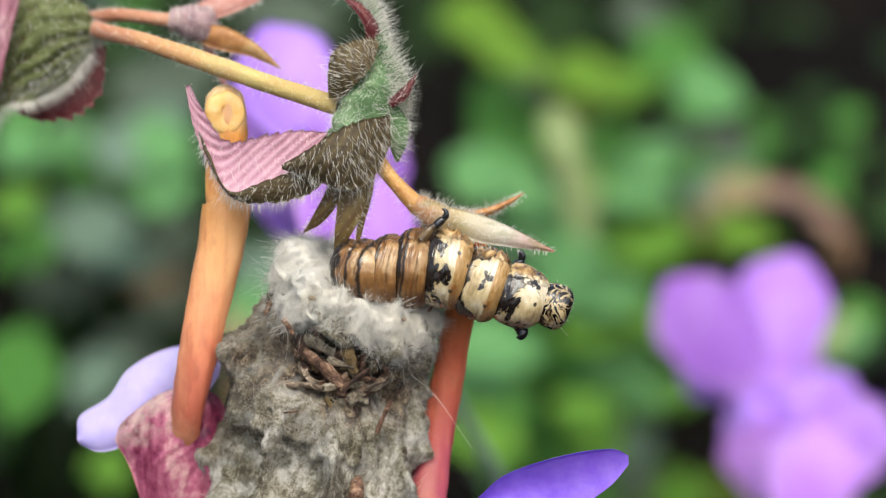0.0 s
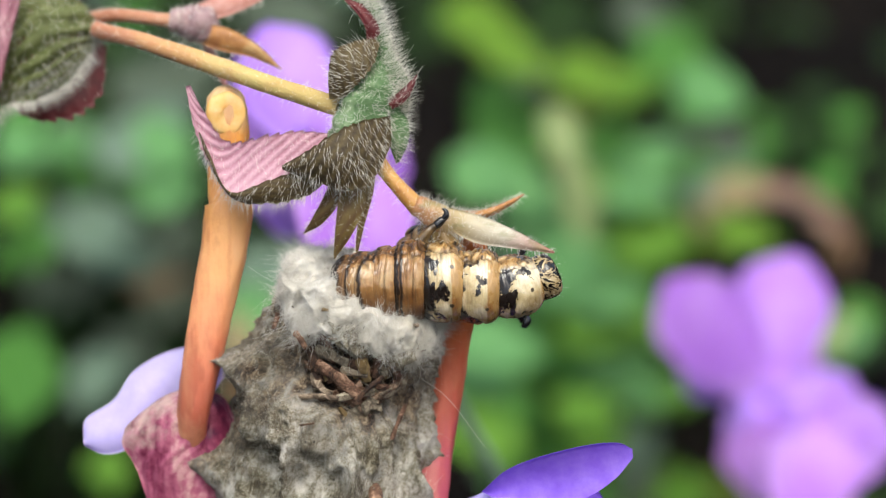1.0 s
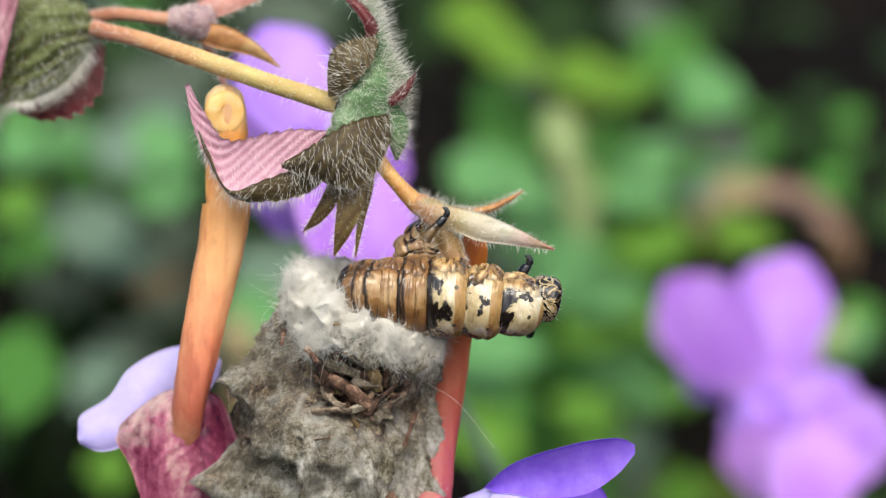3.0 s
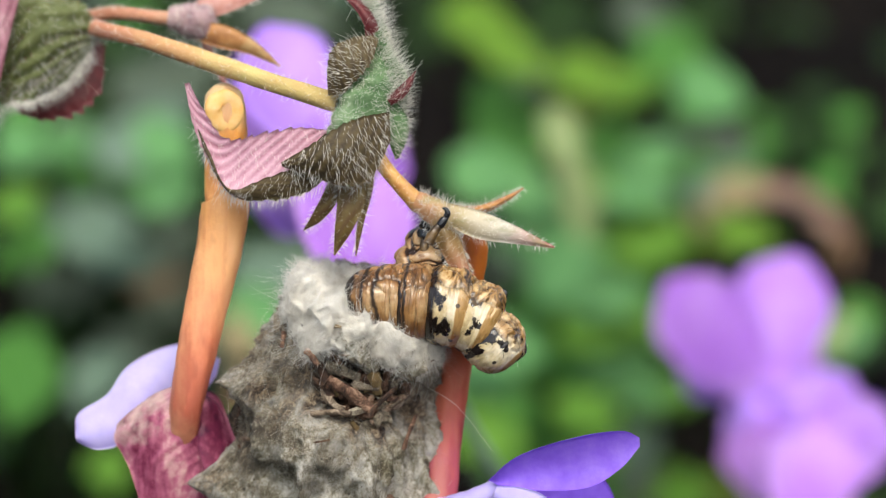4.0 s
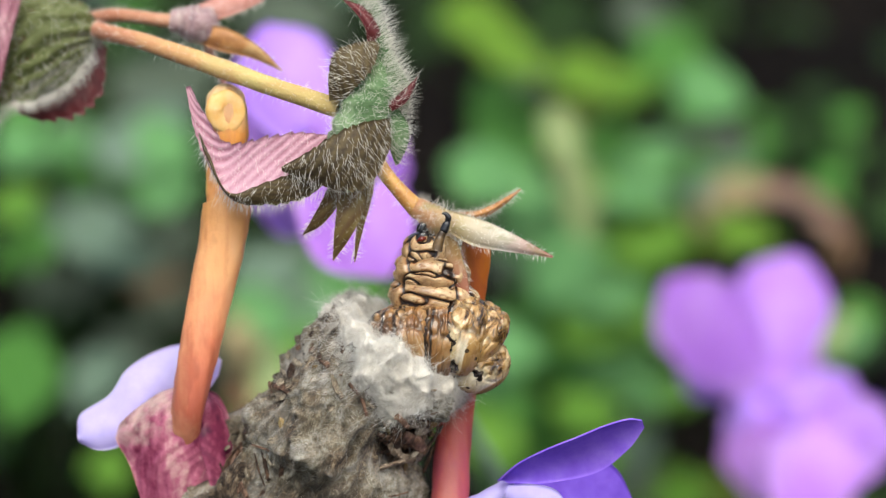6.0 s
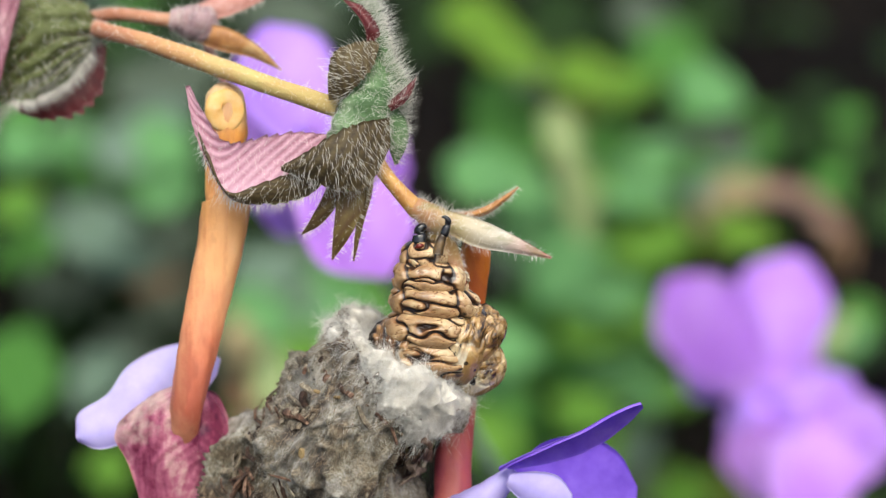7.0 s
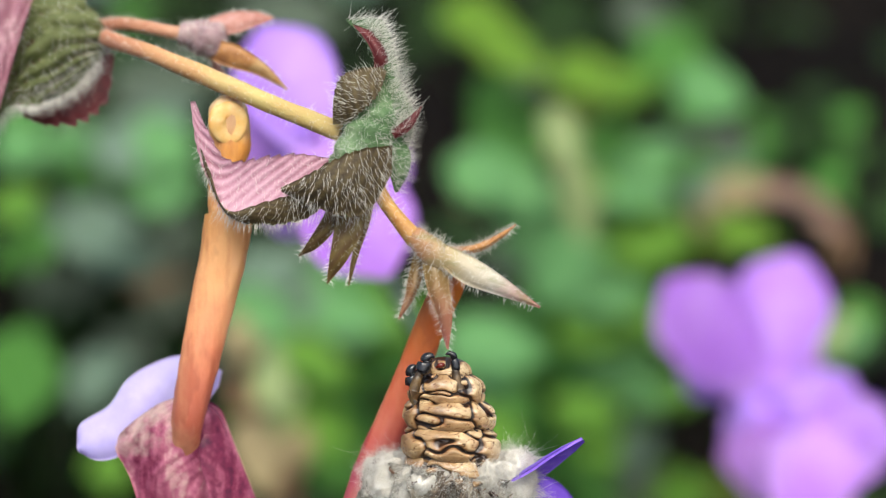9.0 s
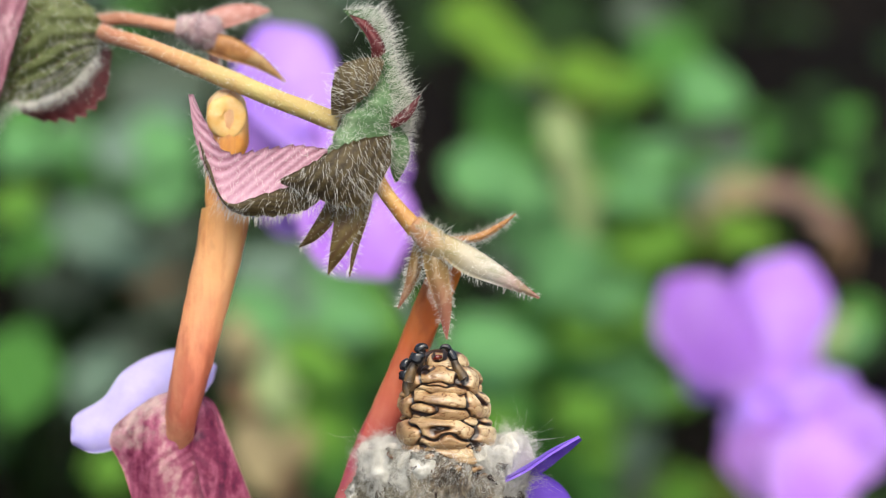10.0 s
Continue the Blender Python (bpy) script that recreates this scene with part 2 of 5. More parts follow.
def abdomen_material(name, half, lines=()):
    """A soft abdominal ring: amber skin, dark joints and lengthwise creases."""
    n = Nodes(name)
    x = n.calc("DIVIDE", n.axis("X"), half)
    edge = n.calc("SUBTRACT", n.noise(800, 4), 0.5)
    base = n.ramp(n.noise(380, 4, 0.6, (0.7, 1, 1)), [(0.3, "543a22"), (0.7, "c8ac80"), (0.5, "8e683e")])
    crease = n.ramp(n.noise(800, 4, 0.6, (2.6, 0.3, 0.3), 1.2), [(0.36, 1.0), (0.43, 0.0)])
    j = n.tree.nodes.new("ShaderNodeMapRange")
    n.put(j.inputs[0], n.calc("ADD", x, n.calc("MULTIPLY", edge, 0.7)))
    for k, value in ((1, -0.46), (2, -0.34), (3, 1.0), (4, 0.0)):
        j.inputs[k].default_value = value
    dark = j.outputs[0]
    for c in lines:
        m = n.tree.nodes.new("ShaderNodeMapRange")
        n.put(m.inputs[0], n.calc("ABSOLUTE", n.calc("SUBTRACT", n.calc("ADD", x, n.calc("MULTIPLY", edge, 0.35)), c)))
        for k, value in ((1, 0.03), (2, 0.10), (3, 0.95), (4, 0.0)):
            m.inputs[k].default_value = value
        dark = n.calc("MAXIMUM", dark, m.outputs[0])
    stain = n.ramp(n.noise(300, 4, shift=6.0), [(0.55, 0.0), (0.7, 1.0)])
    colour = n.mix(n.calc("MULTIPLY", stain, 0.5), base, "643814")
    colour = n.mix(n.calc("MULTIPLY", crease, 0.45), colour, "24160e")
    colour = n.mix(n.calc("MULTIPLY", n.attribute("crease"), 0.7), colour, "1e140e")
    colour = n.mix(dark, colour, "1c120c")
    return n.finish(colour, 0.28, n.calc("ADD", crease, n.noise(1300, 4, 0.6, (2, 0.4, 0.4))), 0.00006, 0.5, 0.0, 0.1, 0.25)


def belly_material():
    """The folded underside: cream and tan pads, amber at their edges, black in the creases between them."""
    n = Nodes("belly_skin")
    base = n.ramp(n.noise(420, 4), [(0.3, "7c5e42"), (0.7, "dcc8a0"), (0.5, "ae8e66")])
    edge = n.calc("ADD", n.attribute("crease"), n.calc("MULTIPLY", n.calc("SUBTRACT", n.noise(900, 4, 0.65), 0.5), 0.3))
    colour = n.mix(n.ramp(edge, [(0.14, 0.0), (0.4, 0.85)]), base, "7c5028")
    spots = n.ramp(n.cells(430, "F1"), [(0.14, 1.0), (0.19, 0.0)])
    spots = n.calc("MULTIPLY", spots, n.ramp(n.noise(350, 2, shift=2.0), [(0.54, 0.0), (0.57, 1.0)]))
    colour = n.mix(spots, colour, "20140e")
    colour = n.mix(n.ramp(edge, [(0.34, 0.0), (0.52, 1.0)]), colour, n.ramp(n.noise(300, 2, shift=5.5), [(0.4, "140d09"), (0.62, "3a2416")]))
    return n.finish(colour, 0.3, n.noise(1500, 4, 0.6, (1, 1, 2)), 0.00005, 0.5, 0.0, 0.1, 0.25)


def head_material():
    n = Nodes("head_shell")
    lines = n.ramp(n.noise(1000, 4, 0.5, None, 1.6), [(0.44, "120e0c"), (0.58, "120e0c"), (0.47, "b8a680"), (0.54, "8c7650")])
    return n.finish(lines, 0.25, n.noise(1500, 3), 0.00005, 0.4, coat=0.4)


def felt_material():
    """Weathered silk felt of the case: matted grey and buff fibres over olive and mauve-brown stains, with dark specks."""
    n = Nodes("case_felt")
    broad = n.noise(210, 5, 0.65, None, 1.0)
    mat = n.noise(620, 6, 0.7, (1, 1, 0.6), 1.8)
    fibre = n.noise(2100, 6, 0.8, (1, 1, 0.35), 2.4)
    cross = n.noise(2400, 5, 0.8, (0.4, 0.4, 1), 2.0, 6.0)
    mixed = n.calc("ADD", n.calc("ADD", n.calc("MULTIPLY", broad, 0.34), n.calc("MULTIPLY", mat, 0.26)), n.calc("ADD", n.calc("MULTIPLY", fibre, 0.24), n.calc("MULTIPLY", cross, 0.16)))
    colour = n.ramp(mixed, [(0.43, "3a3226"), (0.56, "f2efe8"), (0.464, "7e7662"), (0.488, "a8a290"), (0.518, "d0ccc0")])
    tint = n.ramp(n.noise(120, 4, 0.6, shift=8.3), [(0.4, "6e6644"), (0.62, "776862"), (0.5, "86806c")])
    colour = n.mix(0.2, colour, tint)
    stain = n.ramp(n.noise(260, 6, 0.7, shift=3.3), [(0.5, 0.0), (0.57, 1.0)])
    colour = n.mix(n.calc("MULTIPLY", stain, 0.55), colour, "4e4535")
    specks = n.ramp(n.cells(1500, "F1"), [(0.1, 1.0), (0.17, 0.0)])
    specks = n.calc("MULTIPLY", specks, n.ramp(n.noise(500, 3, shift=1.1), [(0.52, 0.0), (0.58, 1.0)]))
    colour = n.mix(n.calc("MULTIPLY", specks, 0.8), colour, "1e1812")
    litter = n.ramp(n.noise(1300, 7, 0.78, (1, 1, 0.6), 1.2), [(0.38, "150f0a"), (0.66, "c4b498"), (0.48, "4e3f33"), (0.56, "86735c")])
    colour = n.mix(n.attribute("dirt"), colour, litter)
    return n.finish(colour, 0.9, n.calc("ADD", n.calc("ADD", fibre, cross), n.calc("MULTIPLY", mat, 1.5)), 0.0003, 0.9, sheen=0.1, shine=0.25)


def throat_material():
    n = Nodes("throat_skin")
    stripes = n.calc("ADD", n.calc("MULTIPLY", n.noise(420, 4, 0.6, (1, 1, 0.3), 0.6), 0.7), n.calc("MULTIPLY", n.noise(1500, 4, 0.7), 0.3))
    colour = n.ramp(stripes, [(0.34, "3e1436"), (0.7, "e0c0b8"), (0.45, "7c2a4c"), (0.57, "b46480")])
    pale = n.calc("ADD", n.calc("ADD", n.calc("DIVIDE", n.axis("X"), -0.0078), n.calc("DIVIDE", n.calc("ADD", n.axis("Z"), 0.0225), 0.006)), n.calc("MULTIPLY", n.calc("SUBTRACT", n.noise(380, 5, 0.65), 0.5), 2.2))
    colour = n.mix(n.calc("MULTIPLY", n.ramp(pale, [(0.55, 0.0), (1.0, 1.0)]), 0.65), colour, "dcc8bc")
    return n.finish(colour, 0.5, n.noise(900, 4), 0.0002, 0.7, 0.2)


def foliage(name, dark, light, grain=60.0):
    n = Nodes(name)
    any_leaf = n.tree.nodes.new("ShaderNodeObjectInfo").outputs["Random"]
    base = n.ramp(n.noise(grain, 4), [(0.3, dark), (0.7, light)])
    colour = n.mix(n.calc("MULTIPLY", any_leaf, 0.4), base, light)
    return n.finish(colour, 0.5, n.noise(grain * 8, 3), 0.0005, 0.5, 0.3, shine=0.25)


FOLIAGE = {
    "lime": foliage("foliage_lime", "527a1c", "7aa238"),
    "bright": foliage("foliage_bright", "4c7e26", "7aaa42"),
    "mid": foliage("foliage_mid", "3c702e", "649c46"),
    "cool": foliage("foliage_cool", "4c884a", "86bc7a"),
    "grey": foliage("foliage_grey", "566f5a", "8ca692"),
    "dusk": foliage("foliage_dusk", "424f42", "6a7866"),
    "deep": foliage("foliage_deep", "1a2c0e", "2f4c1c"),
    "olive": foliage("foliage_olive", "3a4a14", "66762c"),
    "pale": foliage("foliage_pale", "82985a", "b0c08a"),
    "tan": foliage("foliage_tan", "887a58", "b8a880"),
    "dry": foliage("foliage_dry", "64503c", "927658"),
    "rosy": foliage("foliage_rosy", "7c6256", "b09284"),
}
FELT, BELLY, HEAD, THROAT = felt_material(), belly_material(), head_material(), throat_material()
PINK_TUBE = tube_material("corolla_skin_rose", "d07a2c", "c4502e", "b2444c", 0.0, -0.018, "a84a5c", "d07a2c", 0.22)
ORANGE_TUBE = tube_material("corolla_skin_orange", "eca650", "f2b67e", "dc8a68", 0.0, -0.0236, "c8705c", "f4d49c", 0.55)


# ---- shaping ----
def spot(u, v, d=0.0):
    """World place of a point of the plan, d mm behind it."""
    grow = STEP * (1 + d * 0.001 / REACH)
    return MID + BASE @ Vector(((u - 784) * grow, d * 0.001, (441 - v) * grow))


class Pivot:
    """Turns points of the plan into the space of a thing that stands at (u, v, d)."""

    def __init__(self, u, v, d=0.0):
        self.home = Matrix.Translation(spot(u, v, d)) @ BASE
        self.inv = self.home.inverted()

    def at(self, u, v, d=0.0):
        return self.inv @ spot(u, v, d)

    def stand(self, u, v, d=0.0, turn=0.0, nod=0.0, spin=0.0):
        """turn leans clockwise as the camera sees it, nod leans away from it, spin goes round the own upright."""
        return Matrix.Translation(self.at(u, v, d)) @ pose(0, 0, 0, nod, turn, 0) @ pose(0, 0, 0, 0, 0, spin)


def thing(name, pivot, label, category, group="", kind=""):
    ob = tagged(new(name), label, category, group, kind)
    ob.empty_display_size = 0.002
    ob.matrix_basis = pivot.home
    return ob


def part_of(name, verts, faces, mats, parent=None, label="", slots=None, smooth=True):
    me = bpy.data.meshes.new(name)
    me.from_pydata([tuple(v) for v in verts], [], faces)
    for m in mats if isinstance(mats, (list, tuple)) else [mats]:
        me.materials.append(m)
    if smooth:
        me.polygons.foreach_set("use_smooth", [True] * len(me.polygons))
    if slots is not None:
        me.polygons.foreach_set("material_index", slots)
    me.update()
    ob = new(name, me)
    if parent:
        ob.parent = parent
    return tagged(ob, label)


def spline(points, n):
    """n even steps along a smooth curve through the points."""
    p = np.array([tuple(q) for q in points], float)
    p = np.vstack([2 * p[0] - p[1], p, 2 * p[-1] - p[-2]])
    spans = len(p) - 3
    out = []
    for k in range(n):
        x = k / (n - 1) * spans
        i = min(int(x), spans - 1)
        t = x - i
        a, b, c, e = p[i:i + 4]
        out.append(0.5 * (2 * b + (c - a) * t + (2 * a - 5 * b + 4 * c - e) * t * t + (3 * b - a - 3 * c + e) * t ** 3))
    return np.array(out)


def grid_faces(rows, cols, wrap):
    faces = []
    for i in range(rows - 1):
        for j in range(cols if wrap else cols - 1):
            k = (j + 1) % cols
            faces.append((i * cols + j, i * cols + k, (i + 1) * cols + k, (i + 1) * cols + j))
    return faces


def sweep(name, points, radii, mat, parent, label="", n=40, sides=16, flat=1.0, rough=0.0, flute=0.0):
    """A round stalk along a curve; flat below 1 squeezes it front to back."""
    c = spline(points, n)
    r = spline([(x, 0, 0) for x in radii], n)[:, 0]
    verts = []
    for i in range(n):
        a = c[min(i + 1, n - 1)] - c[max(i - 1, 0)]
        a = Vector(a).normalized()
        side = Vector((0, 1, 0)).cross(a)
        side = side.normalized() if side.length > 1e-4 else Vector((1, 0, 0))
        deep = a.cross(side).normalized()
        for j in range(sides):
            w = 2 * math.pi * j / sides
            k = r[i] * (1 + rough * noise.noise(Vector((i * 0.35, math.cos(w) * 1.3, math.sin(w) * 1.3))) + flute * math.sin(7 * w + 2 * math.sin(i * 0.15)))
            verts.append(Vector(c[i]) + side * (k * math.cos(w)) + deep * (k * math.sin(w) * flat))
    faces = grid_faces(n, sides, True)
    faces.append(tuple(range(sides)))
    faces.append(tuple(reversed(range((n - 1) * sides, n * sides))))
    return part_of(name, verts, faces, mat, parent, label)


def sheet(name, one, two, mats, parent, label="", n=36, m=14, bulge=0.0, thick=0.08, ribs=0, rib=0.0, skew=0.5, saw=0.0, saws=14, wobble=0.045, crumple=0.12):
    """A leaf, sepal or petal between two edge curves: bulge, thick and rib in mm; saw is the depth of its teeth on the second edge."""
    a, b = spline(one, n), spline(two, n)
    front, rear, vein = [], [], []
    for i in range(n):
        for j in range(m):
            t = j / (m - 1)
            s = i / (n - 1)
            p = a[i] * (1 - t) + b[i] * t
            if saw:
                p = p + (b[i] - a[i]) * saw * t ** 4 * ((s * saws) % 1.0 - 0.5) * math.sin(math.pi * s)
                p = p - (b[i] - a[i]) * saw * 0.6 * (1 - t) ** 4 * ((s * saws * 0.8) % 1.0 - 0.5) * math.sin(math.pi * s)
            lift = bulge * 4 * t * (1 - t) * math.sin(math.pi * min(1, 0.15 + s * 0.85))
            wave = abs(math.sin(math.pi * ribs * (s + skew * t + wobble * noise.noise(Vector(p) * 350)))) if ribs else 0.0
            lift += rib * (wave - 0.5) * (0.6 + 0.8 * abs(noise.noise(Vector(p) * 500)))
            vein.append(wave ** 3)
            lift += crumple * noise.noise(Vector(p) * 400)
            front.append(Vector(p) + Vector((0, -lift * 0.001, 0)))
            rear.append(Vector(p) + Vector((0, (thick - lift) * 0.001, 0)))
    k = n * m
    f = grid_faces(n, m, False)
    faces = f + [tuple(reversed([x + k for x in q])) for q in f]
    slots = [0] * len(f) + [1 if isinstance(mats, (list, tuple)) else 0] * len(f)
    rim = [i * m for i in range(n)] + [(n - 1) * m + j for j in range(1, m)] + [i * m + m - 1 for i in range(n - 2, -1, -1)] + [j for j in range(m - 2, 0, -1)]
    for x, y in zip(rim, rim[1:] + rim[:1]):
        faces.append((y, x, x + k, y + k))
        slots.append(0)
    ob = part_of(name, front + rear, faces, mats, parent, label, slots)
    ob.data.attributes.new("vein", "FLOAT", "POINT").data.foreach_set("value", vein + vein)
    return ob


def fibres(name, source, count, length, width, mat, parent, lean=0.4, bend=0.5, seed=1, keep=None, label="", comb=(0, 0, 0), curl=0.0, steps=4, lock=0):
    """Hairs or silk threads that stand on a mesh: three-sided, tapered and bent. Lengths in mm; comb is the way they are brushed; lock is how many of them lie together."""
    rng = np.random.default_rng(seed)
    me = source.data
    me.calc_loop_triangles()
    co = np.array([v.co[:] for v in me.vertices])
    tri = np.array([t.vertices[:] for t in me.loop_triangles])
    a, b, c = co[tri[:, 0]], co[tri[:, 1]], co[tri[:, 2]]
    cross = np.cross(b - a, c - a)
    size = np.linalg.norm(cross, axis=1)
    if keep:
        size = size * np.array([1.0 if keep(Vector(q)) else 0.0 for q in (a + b + c) / 3])
    pick = rng.choice(len(tri), count, p=size / size.sum())
    w1, w2 = rng.random(count), rng.random(count)
    over = w1 + w2 > 1
    w1[over], w2[over] = 1 - w1[over], 1 - w2[over]
    root = a[pick] + (b - a)[pick] * w1[:, None] + (c - a)[pick] * w2[:, None]
    nor = cross[pick] / np.linalg.norm(cross[pick], axis=1)[:, None]
    way = nor + rng.normal(0, lean, (count, 3)) + np.array(comb)
    way /= np.linalg.norm(way, axis=1)[:, None]
    way += nor * np.maximum(0.05 - (way * nor).sum(1), 0)[:, None]
    turn = rng.normal(0, bend, (count, 3)) + np.array(comb) * 0.4
    twist = rng.normal(0, curl, (count, 3))
    if lock:
        lead = rng.choice(count, count // lock, replace=False)
        mine = np.concatenate([lead[np.argmin(((root[k:k + 2000, None] - root[None, lead]) ** 2).sum(2), axis=1)] for k in range(0, count, 2000)])
        way, turn, twist = way * 0.3 + way[mine] * 0.7, turn * 0.35 + turn[mine] * 0.65, twist * 0.5 + twist[mine] * 0.5
        way += nor * np.maximum(0.12 - (way * nor).sum(1), 0)[:, None]
    long = length * 0.001 * rng.uniform(0.45, 1.25, count)
    side = np.cross(way, rng.normal(0, 1, (count, 3)))
    side /= np.linalg.norm(side, axis=1)[:, None]
    other = np.cross(way, side)
    verts = np.zeros((count, steps, 3, 3))
    for s in range(steps):
        f = s / (steps - 1)
        p = root + (way * f + turn * f * f * 0.6 + twist * math.sin(f * 5.0) * 0.25) * long[:, None]
        w = width * 0.001 * (1 - 0.75 * f) * 0.5
        for h in range(3):
            g = 2.0944 * h
            verts[:, s, h] = p + side * (w * math.cos(g)) + other * (w * math.sin(g))
    one = [(x * 3 + h, x * 3 + (h + 1) % 3, x * 3 + 3 + (h + 1) % 3, x * 3 + 3 + h) for x in range(steps - 1) for h in range(3)]
    faces = [tuple(q + k * steps * 3 for q in f) for k in range(count) for f in one]
    return tagged(part_of(name, verts.reshape(-1, 3), faces, mat, parent, label), kind="stuff")


def fringe(one, two, count, length, width, mat, parent, seed=1, both=True):
    """Fine hairs that stand out along the edges of a leaf or sepal; without both, along the first alone."""
    r = np.random.default_rng(seed)
    n = 200
    a, b = spline(one, n), spline(two, n)
    verts, faces = [], []
    for k in range(count):
        i = r.integers(4, n - 2)
        here, there = (a[i], b[i]) if k % 2 or not both else (b[i], a[i])
        out = here - there
        out = out / max(np.linalg.norm(out), 1e-9)
        along = a[min(i + 3, n - 1)] - a[i - 3]
        along = along / max(np.linalg.norm(along), 1e-9)
        way = out + along * r.uniform(0.2, 0.7) + np.array([0, -0.25, 0]) + r.normal(0, 0.16, 3)
        way = Vector(way).normalized()
        side = way.cross(Vector(r.normal(0, 1, 3))).normalized()
        other = way.cross(side)
        long = length * 0.001 * r.uniform(0.5, 1.2)
        base = len(verts)
        for f, w in ((-0.1, 1.0), (0.5, 0.75), (1.0, 0.2)):
            p = Vector(here) + way * long * f + Vector((0, 0, -0.25 * long * f * f))
            for h in range(3):
                verts.append(p + (side * math.cos(2.0944 * h) + other * math.sin(2.0944 * h)) * (width * 0.0005 * w))
        for s in range(2):
            for h in range(3):
                faces.append((base + s * 3 + h, base + s * 3 + (h + 1) % 3, base + s * 3 + 3 + (h + 1) % 3, base + s * 3 + 3 + h))
    return tagged(part_of("fringe_hairs", verts, faces, mat, parent), kind="stuff")


# ---- the setting: a dark bed of soil that runs on to the horizon ----
def ground():
    verts, n = [], 90
    reach = [0.02 * (1.16 ** k) for k in range(n)]
    for i in range(n):
        for j in range(64):
            w = 2 * math.pi * j / 64
            x, y = reach[i] * math.cos(w), 0.5 + reach[i] * math.sin(w)
            verts.append((x, y, 0.012 * noise.noise(Vector((x, y, 0)) * 14) * min(1, 3 / (1 + reach[i])) - 0.006))
    faces = grid_faces(n, 64, True) + [tuple(range(63, -1, -1))]
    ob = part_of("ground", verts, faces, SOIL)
    return tagged(ob, "near-black garden soil under the plants, their shade put into its colour", "soil", kind="structure")


ground()


def leaf_mesh(name, mat, wide=0.8, cup=0.15):
    """One ovate leaf 1 m long from its stalk end, along x."""
    n, m = 13, 9
    verts = []
    for i in range(n):
        s = i / (n - 1)
        half = wide * 0.5 * math.sin(math.pi * s ** 0.8) ** 0.8 + 0.01
        for j in range(m):
            t = j / (m - 1) * 2 - 1
            verts.append((s, half * t, cup * t * t * half - 0.12 * s * s + 0.015 * math.sin(9 * s + abs(t) * 5)))
    k = len(verts)
    verts += [(x, y, z - 0.012) for x, y, z in verts]
    f = grid_faces(n, m, False)
    faces = f + [tuple(reversed([x + k for x in q])) for q in f]
    rim = [i * m for i in range(n)] + [(n - 1) * m + j for j in range(1, m)] + [i * m + m - 1 for i in range(n - 2, -1, -1)] + [j for j in range(m - 2, 0, -1)]
    faces += [(y, x, x + k, y + k) for x, y in zip(rim, rim[1:] + rim[:1])]
    me = bpy.data.meshes.new(name)
    me.from_pydata(verts, [], faces)
    me.materials.append(mat)
    me.polygons.foreach_set("use_smooth", [True] * len(faces))
    return me


LEAF_MESHES = {k: leaf_mesh("leaf", m, {"pale": 0.42, "dry": 0.4, "rosy": 0.4, "tan": 0.5}.get(k, 0.8)) for k, m in FOLIAGE.items()}
rng = random.Random(5)


def open_soil(u, v):
    """Bare, shaded gaps of the bed."""
    return ((u > 1340 and v < 130) or (u > 1500 and v < 700) or (u < 140 and v > 760) or (720 < u < 850 and 90 < v < 380) or (1130 < u < 1270 and v > 690)
            or (1040 < u < 1210 and 210 < v < 270) or (1380 < u and 420 < v < 520) or (950 < u < 1000 and 680 < v < 760) or (60 < u < 200 and 560 < v < 640))


def bed_plant(u, v, d, label, leaves, fill=0, spread=0.35):
    """A low plant in the bed behind: stems from one foot in the soil, each ending in a leaf (u, v, d, length in plan steps, heading, tone)."""
    foot = spot(u, v, d * 1.45)
    foot.z = -0.004
    ob = tagged(new("garden_plant"), label, "plant", "plants of the bed behind")
    ob.location = foot
    tones, fill = [x[5] for x in leaves], int(fill * 1.7)
    leaves = list(leaves)
    while fill:
        near = rng.choice(leaves[:len(tones)])
        lu, lv = near[0] + rng.gauss(0, 110), near[1] + rng.gauss(0, 100)
        if not open_soil(lu, lv):
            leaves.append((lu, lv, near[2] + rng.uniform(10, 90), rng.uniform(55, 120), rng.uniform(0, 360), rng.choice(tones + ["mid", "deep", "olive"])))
            fill -= 1
    for lu, lv, ld, size, head, tone in leaves:
        ld *= 1.45
        end = spot(lu, lv, ld)
        long = size * STEP * (1 + ld * 0.001 / REACH)
        facing = (EYE - end).normalized() * 0.8 + Vector((rng.uniform(-spread, spread), rng.uniform(-spread, spread), 0.8))
        up = facing.normalized()
        way = BASE @ Vector((math.sin(radians(head)), 0, math.cos(radians(head))))
        way = (way - up * way.dot(up)).normalized()
        m = Matrix((way, up.cross(way), up)).transposed().to_4x4()
        leaf = new("leaf", LEAF_MESHES[tone])
        leaf.parent = ob
        leaf.matrix_basis = Matrix.Translation(end - way * long * 0.5 - foot) @ m @ Matrix.Scale(long, 4)
        start = end - way * long * 0.5 - foot
        mid = Vector((start.x * 0.4, start.y * 0.4, start.z * 0.6))
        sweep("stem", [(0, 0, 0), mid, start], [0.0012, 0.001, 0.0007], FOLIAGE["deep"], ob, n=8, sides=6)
    return ob


